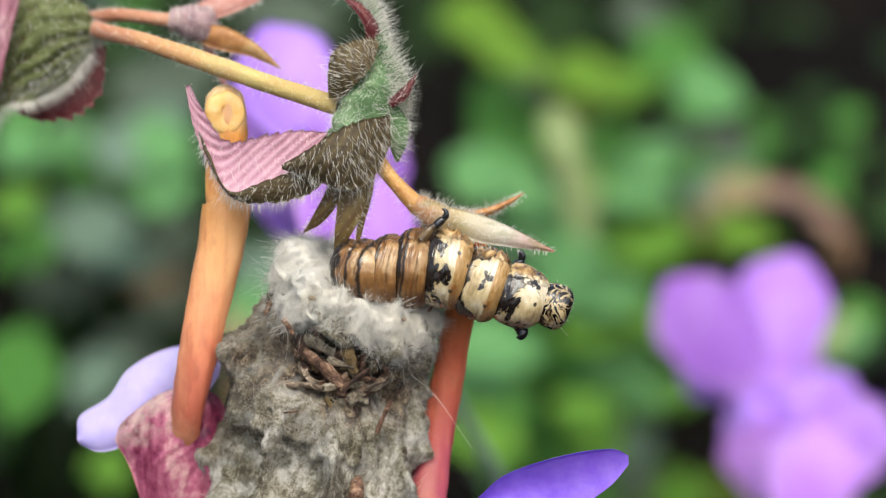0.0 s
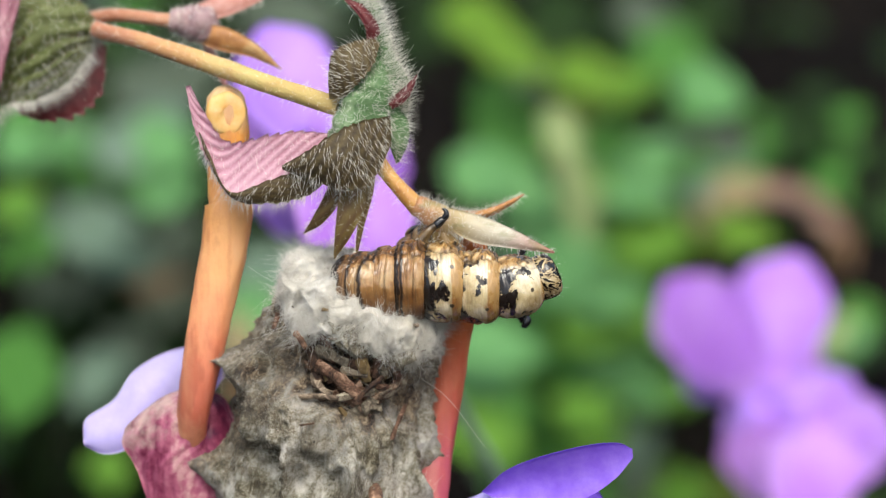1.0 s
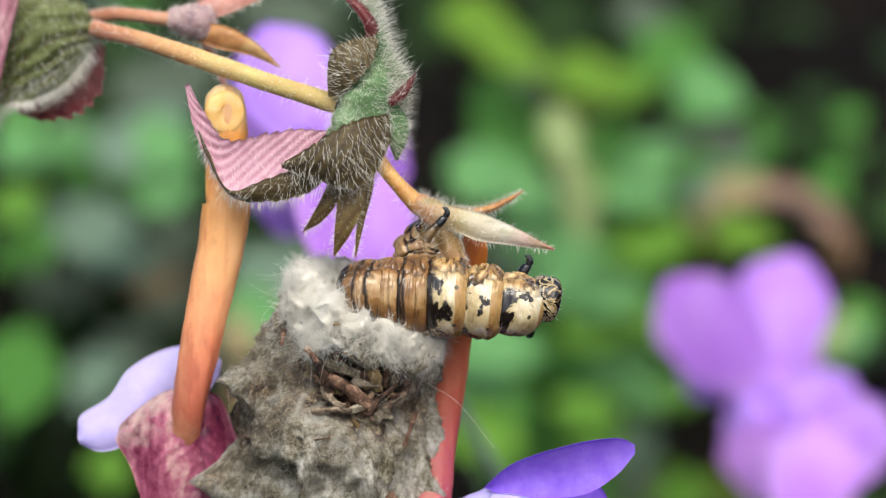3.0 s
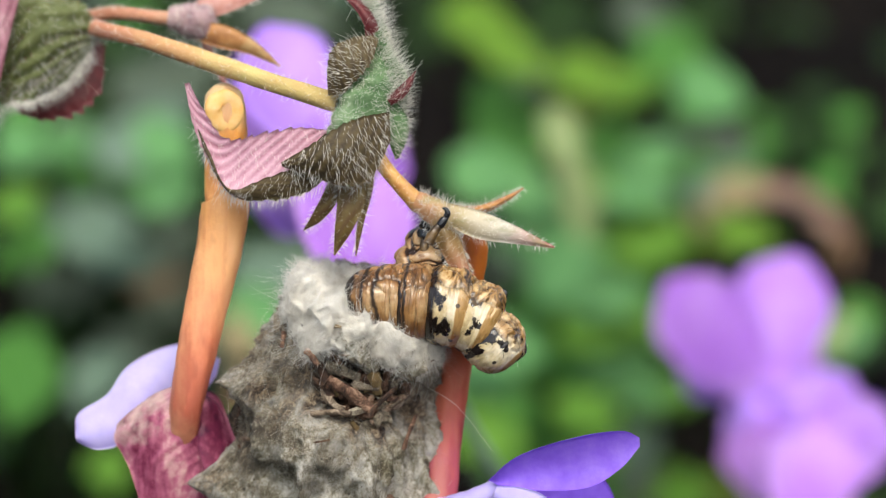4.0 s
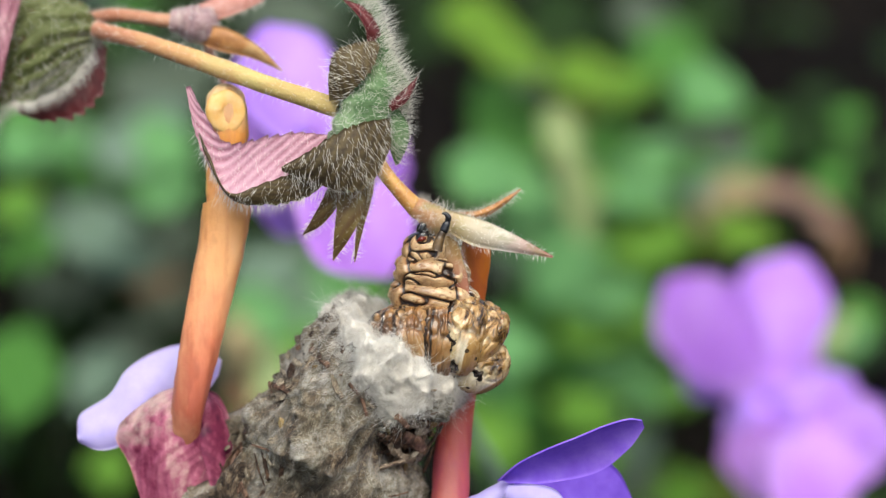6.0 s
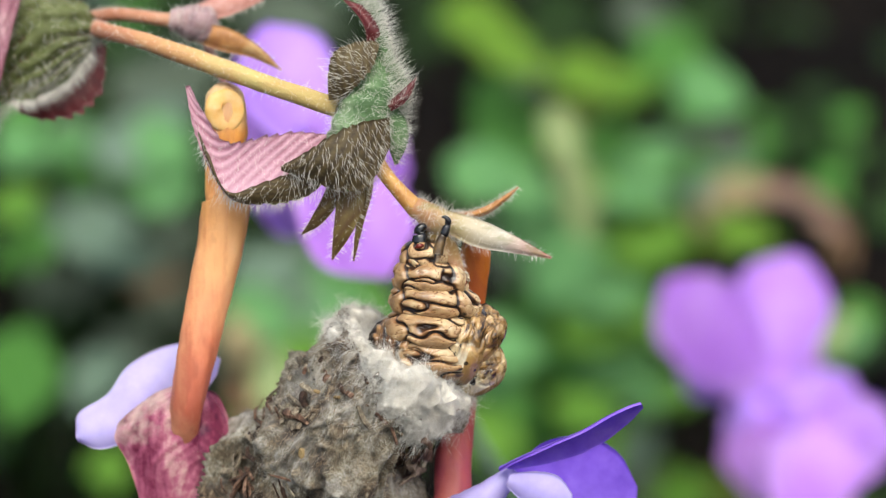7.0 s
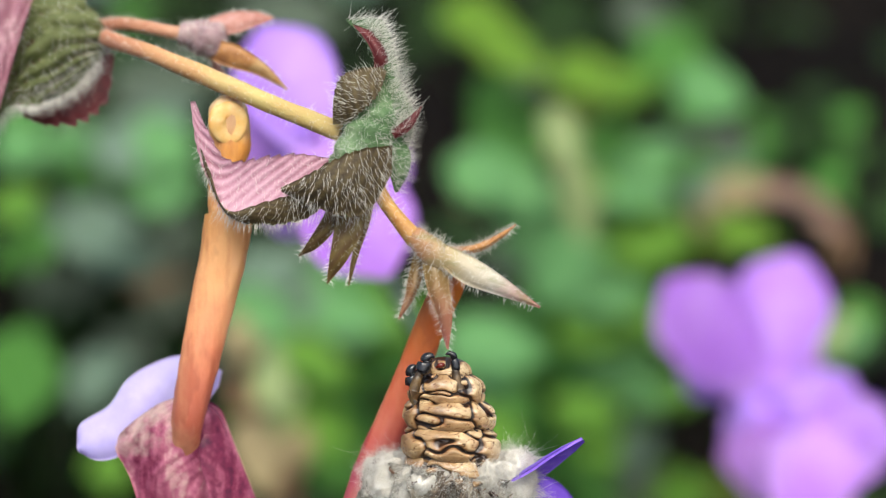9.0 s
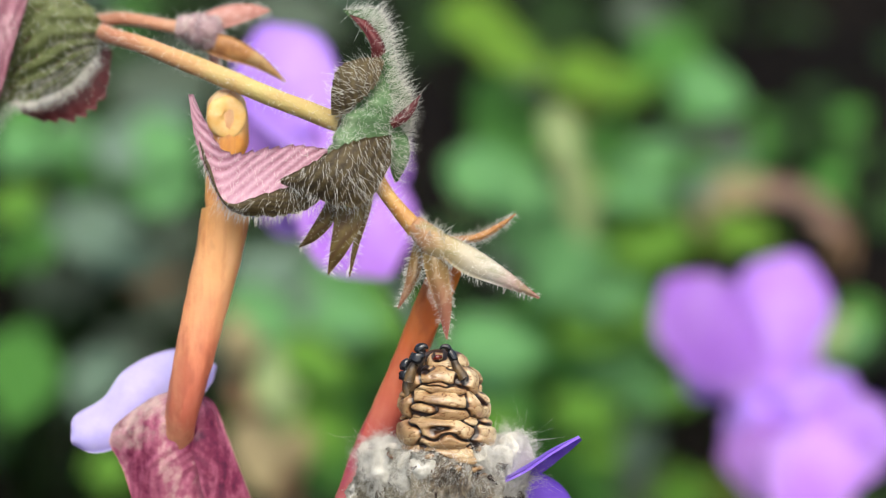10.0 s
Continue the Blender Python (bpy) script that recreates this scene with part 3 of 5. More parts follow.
bed_plant(1050, 500, 420, "lime green leafy garden plant with broad leaves, out of focus", [
    (850, 40, 280, 150, 120, "lime"), (905, 95, 270, 150, 125, "lime"), (1050, 138, 270, 165, 92, "lime"), (1118, 150, 300, 110, 60, "bright"), (1150, 35, 320, 140, 115, "dusk"),
    (1260, 160, 280, 140, 100, "cool"), (1225, 195, 290, 90, 70, "mid"), (1190, 95, 310, 150, 140, "mid"), (990, 40, 350, 160, 20, "deep"), (930, 165, 330, 150, 100, "deep"),
    (1010, 190, 340, 120, 80, "olive"), (780, 30, 340, 150, 10, "deep"), (1230, 30, 340, 130, 300, "deep")], 0)
bed_plant(1440, 420, 440, "dark green low garden plant, out of focus", [
    (1455, 230, 310, 110, 30, "deep"), (1505, 205, 300, 70, 60, "mid"), (1430, 270, 320, 110, 120, "deep"), (1480, 275, 310, 100, 80, "mid"), (1470, 330, 300, 90, 150, "mid"), (1400, 215, 340, 110, 340, "deep"), (1450, 165, 340, 90, 20, "deep")], 0)
bed_plant(1150, 560, 430, "mid green leafy garden plant, out of focus", [
    (905, 235, 280, 160, 290, "mid"), (850, 300, 260, 150, 20, "cool"), (905, 330, 270, 170, 100, "cool"), (995, 245, 240, 150, 170, "pale"), (1025, 350, 250, 170, 178, "pale"),
    (1110, 330, 280, 160, 120, "cool"), (1150, 365, 300, 130, 60, "grey"), (1080, 270, 310, 140, 190, "mid"), (1240, 300, 300, 130, 15, "mid"), (1280, 260, 330, 120, 60, "dusk"), (1220, 360, 310, 120, 80, "mid"),
    (1150, 420, 280, 170, 95, "bright"), (1060, 420, 290, 140, 70, "mid"), (1000, 470, 270, 170, 210, "cool"), (1075, 520, 270, 160, 60, "cool"), (950, 420, 290, 150, 130, "cool"), (1140, 500, 290, 150, 120, "mid"), (1240, 430, 290, 130, 70, "olive"),
    (1320, 415, 260, 130, 85, "lime"), (1140, 570, 280, 140, 100, "bright"), (1190, 240, 340, 110, 10, "dusk")], 24)
bed_plant(1370, 460, 400, "withered arching garden plant with tan and rosy leaves, out of focus", [
    (1265, 375, 275, 110, 35, "tan"), (1320, 335, 270, 140, 75, "tan"), (1395, 340, 270, 130, 100, "rosy"), (1450, 375, 272, 130, 140, "rosy"), (1490, 430, 280, 110, 165, "dry")], 0)
bed_plant(980, 700, 380, "green leafy garden plant low in the bed, out of focus", [
    (875, 610, 250, 180, 95, "cool"), (850, 660, 260, 150, 120, "cool"), (960, 560, 300, 150, 20, "mid"), (1055, 575, 270, 150, 60, "bright"), (1000, 640, 280, 150, 120, "mid"), (1095, 640, 280, 150, 70, "cool"),
    (860, 770, 250, 160, 100, "bright"), (910, 720, 280, 120, 30, "mid"), (1040, 720, 270, 150, 20, "bright"), (1050, 780, 270, 130, 160, "bright"), (985, 800, 290, 140, 100, "mid"), (1115, 770, 290, 140, 175, "grey"), (1125, 850, 290, 110, 170, "dusk"),
    (1205, 690, 290, 110, 60, "bright"), (1130, 690, 280, 120, 100, "cool"), (930, 850, 290, 140, 60, "mid"), (1200, 870, 300, 130, 80, "bright"), (1300, 868, 310, 120, 90, "olive"), (1070, 860, 290, 130, 100, "mid"), (930, 620, 290, 130, 60, "mid")], 14)
bed_plant(1480, 640, 330, "small light green garden plant beside the lilac flowers, out of focus", [
    (1482, 585, 215, 110, 15, "pale"), (1490, 600, 220, 120, 200, "cool"), (1525, 555, 260, 90, 80, "mid"), (1460, 630, 250, 90, 160, "bright")], 0)
bed_plant(160, 560, 400, "grey-green leafy garden plant, out of focus", [
    (230, 250, 290, 150, 20, "grey"), (285, 250, 270, 130, 340, "cool"), (300, 330, 270, 130, 30, "cool"), (250, 330, 300, 130, 120, "mid"), (170, 400, 280, 160, 60, "grey"), (210, 450, 290, 150, 110, "grey"), (120, 250, 300, 130, 30, "cool"),
    (150, 320, 310, 130, 330, "mid"), (170, 670, 290, 140, 190, "grey"), (230, 620, 310, 140, 140, "dusk"), (120, 500, 320, 150, 70, "dusk"), (310, 430, 320, 140, 20, "dusk"), (300, 520, 320, 150, 60, "dusk"), (470, 480, 290, 150, 60, "grey"),
    (450, 560, 280, 160, 100, "cool"), (520, 540, 290, 150, 130, "grey"), (410, 620, 300, 130, 80, "dusk"), (530, 30, 300, 160, 100, "dusk"), (480, 20, 320, 140, 70, "dusk"), (330, 120, 320, 150, 10, "dusk"), (250, 150, 310, 140, 330, "dusk"),
    (300, 200, 300, 120, 20, "grey"), (560, 480, 300, 150, 20, "cool"), (620, 560, 280, 150, 100, "cool"), (640, 500, 300, 140, 60, "mid"), (690, 560, 290, 150, 80, "bright"), (220, 80, 320, 150, 10, "deep")], 30)
bed_plant(40, 700, 360, "fresh green garden plant low in the bed, out of focus", [
    (30, 355, 230, 120, 345, "bright"), (35, 250, 270, 120, 20, "cool"), (45, 680, 230, 160, 195, "mid"), (30, 620, 250, 140, 20, "mid"), (195, 830, 250, 100, 165, "bright"), (40, 440, 300, 140, 250, "mid"), (70, 130, 320, 150, 40, "mid"),
    (100, 570, 330, 130, 60, "deep"), (560, 640, 270, 150, 100, "bright"), (600, 700, 300, 150, 40, "mid"), (700, 630, 290, 150, 80, "mid"), (560, 760, 270, 140, 120, "bright"), (640, 760, 300, 150, 60, "mid"), (620, 840, 290, 150, 60, "mid")], 8)
bed_plant(470, 760, 330, "withering garden plant with tan and yellowed leaves, out of focus", [
    (480, 665, 205, 150, 355, "pale"), (500, 720, 215, 120, 20, "pale"), (455, 800, 205, 190, 175, "tan"), (420, 590, 260, 120, 350, "tan"), (525, 790, 225, 120, 20, "tan"), (430, 700, 230, 120, 340, "dry"), (500, 850, 215, 140, 160, "dry"), (280, 500, 290, 120, 60, "dry")])


def undergrowth():
    """The dense low leaves between the plants of the bed."""
    r = random.Random(9)
    verts, faces = [], []
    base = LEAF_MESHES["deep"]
    bv = [v.co.copy() for v in base.vertices]
    bf = [tuple(p.vertices) for p in base.polygons]
    for _ in range(900):
        x, y = r.uniform(-0.45, 0.45), r.uniform(0.3, 1.9)
        z = r.uniform(0.004, 0.05) * (1 if y > 0.3 else 0.5)
        if (abs(x) < 0.03 or x > 0.13 + 0.05 * y) and r.random() < 0.75:
            continue
        size = r.uniform(0.018, 0.035)
        m = Matrix.Translation((x, y, z)) @ Euler((r.uniform(-0.6, 0.6), r.uniform(-0.6, 0.3), r.uniform(0, 6.28))).to_matrix().to_4x4() @ Matrix.Scale(size, 4)
        k = len(verts)
        verts += [m @ v for v in bv]
        faces += [tuple(q + k for q in f) for f in bf]
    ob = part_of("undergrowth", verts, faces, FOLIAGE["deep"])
    return tagged(ob, "dense dark green undergrowth of small leaves over the soil", "plants", kind="stuff")


undergrowth()


def far_flower(u, v, d, petals, label, mat, foot_u=30):
    """A lilac flower behind, of broad rounded petals (heading, length, breadth in plan steps), on a stalk to the soil."""
    piv = Pivot(u, v, d)
    ob = thing("flower", piv, label, "flower", "lilac flowers in the background")
    for head, long, wide, depth in petals:
        s, c = math.sin(radians(head)), math.cos(radians(head))
        one = [piv.at(u + s * long * a - c * wide * b, v - c * long * a - s * wide * b, d + depth * a) for a, b in ((-0.05, 0.22), (0.35, 0.46), (0.75, 0.47), (1, 0.06))]
        two = [piv.at(u + s * long * a + c * wide * b, v - c * long * a + s * wide * b, d + depth * a) for a, b in ((-0.05, 0.22), (0.35, 0.46), (0.75, 0.47), (1, 0.06))]
        sheet("petal", one, two, mat, ob, n=20, m=12, bulge=0.8, thick=0.3)
    foot = spot(u + foot_u, v, d + 40)
    foot.z = -0.002
    mid = (foot + spot(u, v, d + 4)) * 0.5 + Vector((0.01, 0.01, 0.02))
    sweep("stalk", [piv.at(u, v, d + 2), piv.inv @ mid, piv.inv @ foot], [0.0008, 0.0008, 0.001], FOLIAGE["grey"], ob, n=20, sides=8)
    return ob


far_flower(1335, 670, 185, [(318, 235, 165, -6), (20, 235, 175, 3), (285, 140, 120, 9), (62, 130, 110, 10)], "two-lobed lilac flower, out of focus, on a green stalk", PETAL_FAR)
far_flower(1405, 765, 180, [(212, 140, 190, 4), (150, 160, 190, -4), (95, 190, 150, 3), (275, 125, 160, 8), (345, 105, 150, 6), (48, 140, 130, 9)], "broad lilac flower, out of focus, on a green stalk", PETAL_FAR)
far_flower(560, 250, 80, [(335, 225, 180, 4), (152, 270, 200, -3), (110, 175, 150, 8), (262, 190, 170, 10), (200, 180, 170, 8)], "large lilac flower behind the twig, out of focus", PETAL_FAR, 1050)


# ---- the twig ----
def main_stem():
    piv = Pivot(-260, 300, 2)
    foot = spot(-260, 900, 40)
    foot.z = -0.01
    ob = thing("plant_stem", piv, "hairy upright plant stem that carries the twig", "stem")
    sweep("stalk", [piv.inv @ foot, piv.at(-300, 1500, 10), piv.at(-262, 300, 3), piv.at(-200, -200, 2), piv.at(-170, -500, 2)], [0.0022, 0.002, 0.0016, 0.0013, 0.001], STEM_RED, ob, n=50)
    return ob


main_stem()
TWIG = Pivot(170, 55, 0)
twig = thing("flowering_twig", TWIG, "arching amber twig with hairy leaves and calyxes", "twig")


def build_twig():
    p = TWIG.at
    stem = sweep("stem", [p(-262, 120, 14), p(-60, 50, 16), p(80, 42, 18), p(150, 47, 17), p(182, 56, 10), p(260, 75, 5), p(370, 112, 3.4), p(480, 150, 1.8), p(600, 188, 0.5)],
                 [0.0011, 0.0009, 0.0007, 0.00062, 0.00062, 0.00062, 0.0007, 0.00068, 0.0007], STEM, twig, "amber hairy stem, reddish at its base", n=70, rough=0.08)
    fibres("hairs", stem, 1300, 0.4, 0.025, HAIR, twig, lean=0.28, comb=(0, 0, 0), seed=2)
    side = sweep("side_stem", [p(140, 40, 17), p(200, 26, 13), p(280, 34, 11), p(325, 38, 11)], [0.0006, 0.0005, 0.0005, 0.0006], STEM_RED, twig, n=24)
    fibres("hairs", side, 262, 0.45, 0.025, HAIR, twig, lean=0.3, seed=3)
    neck = sweep("side_stem", [p(640, 230, 1), p(672, 288, 0.3), p(705, 330, 0), p(742, 368, 0)], [0.0007, 0.00055, 0.00055, 0.0007], STEM_AMBER, twig, n=24, rough=0.06)
    fibres("hairs", neck, 225, 0.6, 0.025, HAIR, twig, lean=0.3, seed=4)
    # the swollen node with its leaves
    hub = sweep("node", [p(662, 96, 1), p(652, 165, 0.5), p(640, 205, 0.2), p(630, 250, 0.2), p(618, 300, 0.6), p(608, 335, 1.2)],
                [0.0010, 0.0018, 0.0020, 0.0020, 0.0017, 0.0009], HUB_GREEN, twig, "fuzzy grey-green node", n=40, sides=24, rough=0.25)
    fibres("hairs", hub, 2400, 0.55, 0.027, HAIR, twig, lean=0.4, comb=(0.3, -0.2, -0.3), seed=5)
    pink = sheet("leaf", [p(336, 150, 1), p(362, 200, 0.5), p(402, 250, 0), p(466, 240, -0.2), p(528, 231, 0.2), p(590, 236, 0.8)],
                 [p(328, 152, 1), p(346, 236, 0), p(378, 306, -0.8), p(414, 346, -1.2), p(505, 312, -0.9), p(590, 265, 0)],
                 [LEAF_PINK, LEAF_DARK], twig, "folded pink leaf with raised veins and a hairy green back", n=64, m=18, bulge=-0.5, ribs=13, rib=0.3, skew=0.25, saw=0.16, saws=18)
    fibres("hairs", pink, 375, 0.45, 0.021, HAIR, twig, lean=0.28, comb=(-0.2, 0, 0.8), seed=6)
    low_edge = [p(352, 245, 0.6), p(374, 294, -0.4), p(412, 353, -0.8), p(480, 361, -0.8), p(545, 345, -0.8), p(590, 325, -0.8)]
    fringe(low_edge, [q + Vector((0.001, 0, 0.002)) for q in low_edge], 200, 0.6, 0.025, HAIR, twig, 90, both=False)
    fold = sheet("leaf", [p(348, 222, 0.6), p(370, 270, -0.6), p(405, 338, -1.4), p(470, 320, -1.4), p(530, 300, -1), p(585, 300, -0.8)],
                 [p(347, 230, 0.8), p(368, 290, 0), p(412, 352, -0.6), p(480, 360, -0.6), p(540, 348, -0.4), p(580, 318, -0.4)],
                 [LEAF_DARK, LEAF_PINK], twig, "brown-green hairy underside of the folded leaf", n=50, m=10, bulge=0.4, ribs=9, rib=0.1, saw=0.15)
    fibres("hairs", fold, 330, 0.75, 0.026, HAIR, twig, lean=0.28, comb=(-0.3, -0.2, -1.0), seed=7)
    bract = sheet("leaf", [p(498, 292, -1.4), p(540, 268, -2.2), p(588, 236, -2.8), p(636, 214, -2.6), p(690, 204, -1.6)],
                  [p(500, 300, -1.2), p(560, 322, -1.8), p(612, 334, -2.2), p(658, 320, -1.8), p(692, 255, -1.0)],
                  [LEAF_DARK, LEAF_PINK], twig, "olive hairy bract", n=40, m=14, bulge=0.7, ribs=7, rib=0.1, saw=0.1)
    fibres("hairs", bract, 480, 0.95, 0.028, HAIR, twig, lean=0.2, comb=(0.15, -0.3, -1.0), seed=8)
    curl = sheet("leaf", [p(582, 175, -0.6), p(580, 130, -1.0), p(590, 90, -1.2), p(625, 72, -1.0), p(660, 68, -0.5)],
                 [p(610, 172, -0.8), p(625, 155, -1.4), p(645, 135, -1.6), p(662, 110, -1.2), p(672, 72, -0.4)],
                 [LEAF_DARK, LEAF_RED], twig, "dark curled leaf tip, hairy", n=36, m=12, bulge=0.6, ribs=6, rib=0.12, saw=0.1)
    fibres("hairs", curl, 420, 0.6, 0.032, HAIR, twig, lean=0.28, comb=(-0.9, 0, 0.4), seed=9)
    upper = sheet("leaf", [p(592, -12, 0), p(618, 12, 0), p(640, 40, -0.2), p(660, 75, -0.2), p(672, 130, 0), p(690, 210, 0.6)],
                  [p(655, -18, 0.8), p(672, 10, 0.4), p(684, 50, 0.2), p(702, 105, 0.4), p(724, 150, 0.8), p(716, 230, 1.2)],
                  [HUB_GREEN, LEAF_RED], twig, "pale downy upper leaf", n=44, m=12, bulge=0.5, ribs=8, rib=0.12, saw=0.08)
    fibres("hairs", upper, 2250, 0.8, 0.032, HAIR, twig, lean=0.28, comb=(0.9, 0, 0.5), seed=10)
    sheet("leaf", [p(604, -5, -0.3), p(630, 22, -0.5), p(645, 48, -0.6), p(648, 70, -0.4)], [p(640, 5, -0.2), p(662, 30, -0.4), p(672, 55, -0.5), p(662, 74, -0.4)],
          [LEAF_RED, LEAF_DARK], twig, "red inner face of the curled leaf", n=24, m=8, bulge=0.3)
    small = sheet("sepal", [p(672, 188, -0.3), p(692, 172, -0.5), p(715, 152, -0.4), p(737, 130, -0.1)], [p(682, 196, -0.4), p(706, 186, -0.7), p(726, 166, -0.5), p(738, 133, -0.1)],
                  [LEAF_RED, LEAF_GREEN], twig, "small red sepal", n=24, m=8, bulge=0.3)
    fibres("hairs", small, 135, 0.5, 0.025, HAIR, twig, lean=0.28, comb=(0.2, 0, 0.6), seed=11)
    low = sheet("sepal", [p(668, 190, 0.2), p(680, 225, 0.2), p(690, 260, 0.4), p(700, 288, 0.8)], [p(700, 180, 0.4), p(722, 215, 0.4), p(722, 250, 0.6), p(706, 286, 0.8)],
                [HUB_GREEN, LEAF_GREEN], twig, "grey-green downy sepal", n=24, m=8, bulge=0.5)
    fibres("hairs", low, 375, 0.6, 0.025, HAIR, twig, lean=0.28, comb=(0.8, 0, -0.4), seed=12)
    # the pointed sepals that hang under the node
    for k, (a, b) in enumerate((([p(585, 318, 0.4), p(570, 352, 0.3), p(552, 385, 0.5), p(536, 412, 1)], [p(606, 322, 0.4), p(598, 360, 0.2), p(570, 395, 0.5), p(537, 414, 1)]),
                                ([p(598, 318, 0.0), p(596, 370, -0.3), p(592, 415, -0.1), p(590, 456, 0.4)], [p(652, 312, 0.0), p(648, 360, -0.3), p(622, 415, -0.1), p(592, 458, 0.4)]),
                                ([p(640, 310, 0.4), p(636, 365, 0.2), p(630, 420, 0.3), p(628, 458, 0.6)], [p(664, 300, 0.6), p(660, 340, 0.4), p(644, 400, 0.4), p(630, 460, 0.6)]))):
        s = sheet("sepal", a, b, [SEPAL_OLIVE, SEPAL_OLIVE], twig, "olive pointed sepal", n=28, m=8, bulge=0.3, ribs=3, rib=0.05)
        fringe(a, b, 110, 0.45, 0.026, HAIR, twig, 70 + k)
        fibres("hairs", s, 165, 0.5, 0.021, HAIR, twig, lean=0.3, seed=20 + k)
    # the round folded leaf by the base
    back_leaf = sheet("leaf", [p(-60, -40, 13.5), p(40, -30, 12.5), p(120, -15, 12.2), p(165, 30, 12.2), p(172, 80, 12.2)],
                      [p(-30, 260, 13.5), p(5, 190, 12.4), p(55, 180, 11.6), p(115, 150, 11.4), p(160, 95, 11.8)],
                      [LEAF_GREEN, LEAF_RED], twig, "round hairy green leaf with a red back", n=60, m=30, bulge=1.6, ribs=5, rib=0.95, skew=1.0, saw=0.08, saws=9, wobble=0.1, crumple=0.3)
    fibres("hairs", back_leaf, 1125, 0.6, 0.027, HAIR, twig, lean=0.28, comb=(0.7, -0.1, -0.7), seed=13)
    rim_curve = [p(-30, 260, 13), p(5, 190, 12), p(55, 180, 11.2), p(115, 150, 11), p(160, 95, 11.4)]
    fringe(rim_curve, [q + Vector((-0.001, 0, 0.002)) for q in rim_curve], 520, 0.9, 0.03, HAIR, twig, 91, both=False)
    rim = p(5, 190, 12), p(172, 82, 12)
    along = (rim[1] - rim[0]).normalized()
    fibres("hairs", back_leaf, 450, 1.0, 0.025, HAIR, twig, lean=0.25, comb=(0.7, -0.2, -0.9), seed=17, keep=lambda q: abs((q - rim[0]).cross(along).y) < 0.0009)
    red = sheet("leaf", [p(0, 165, 13.6), p(50, 158, 13.2), p(100, 130, 13), p(148, 80, 13), p(170, 66, 13.2)],
                [p(38, 205, 13.2), p(85, 216, 12.6), p(140, 204, 12.4), p(180, 165, 12.8), p(188, 85, 13.2)],
                [LEAF_RED, LEAF_RED], twig, "dark red underside of the round leaf", n=40, m=10, bulge=0.5, saw=0.2, saws=9)
    fibres("hairs", red, 110, 0.4, 0.021, HAIR, twig, lean=0.28, comb=(0.5, 0, -0.6), seed=14)
    edge = sheet("leaf", [p(-80, -40, 10.6), p(0, -40, 10), p(36, -14, 9.6), p(26, 32, 9.6)], [p(-80, 235, 10.6), p(-40, 215, 10.4), p(-8, 188, 10.2), p(4, 90, 9.8)],
                 [LEAF_ROSY, LEAF_RED], twig, "rosy leaf beside the round leaf", n=40, m=20, bulge=0.4, ribs=8, rib=0.4, saw=0.06, wobble=0.25, crumple=0.3)
    fibres("hairs", edge, 225, 0.4, 0.021, HAIR, twig, lean=0.28, comb=(0.5, 0, -0.5), seed=15)
    # the second calyx
    knob = sweep("calyx", [p(300, 34, 10.5), p(330, 38, 10.5), p(355, 45, 10.5), p(372, 58, 10.9)], [0.0007, 0.0012, 0.0014, 0.0009], CALYX_MAUVE, twig, "downy mauve calyx", n=24, rough=0.3, flute=0.05)
    fibres("hairs", knob, 420, 0.45, 0.025, HAIR, twig, lean=0.3, seed=16)
    for k, (a, b, m) in enumerate((([p(335, 12, 10.5), p(385, -8, 10.5), p(430, -12, 11), p(464, -4, 11.5)], [p(355, 40, 10.5), p(395, 30, 10.1), p(435, 14, 10.7), p(466, -2, 11.5)], SEPAL_ROSE),
                                   ([p(350, 42, 10), p(400, 48, 9.5), p(455, 78, 9.7), p(500, 122, 10.5)], [p(340, 72, 10.5), p(385, 88, 9.9), p(440, 100, 10.1), p(499, 124, 10.5)], SEPAL_RUST),
                                   ([p(355, 75, 11), p(368, 105, 11.1), p(385, 135, 11.5), p(402, 165, 12)], [p(366, 72, 11), p(386, 102, 11.1), p(398, 132, 11.5), p(405, 164, 12)], SEPAL_ROSE))):
        s = sheet("sepal", a, b, [m, m], twig, n=28, m=8, bulge=0.3, ribs=3, rib=0.05)
        fringe(a, b, 90, 0.4, 0.026, HAIR, twig, 80 + k)
        fibres("hairs", s, 82, 0.4, 0.021, HAIR, twig, lean=0.3, seed=30 + k)


build_twig()
CAL = Pivot(745, 365, 0)
calyx = sweep("calyx", [CAL.at(735, 360, 0), CAL.at(762, 376, 0), CAL.at(790, 392, 0.2), CAL.at(822, 408, 0.6)], [0.0007, 0.00092, 0.00105, 0.0008], SEPAL_BLUSH, twig, "pale downy calyx with pointed sepals", n=24, rough=0.1)


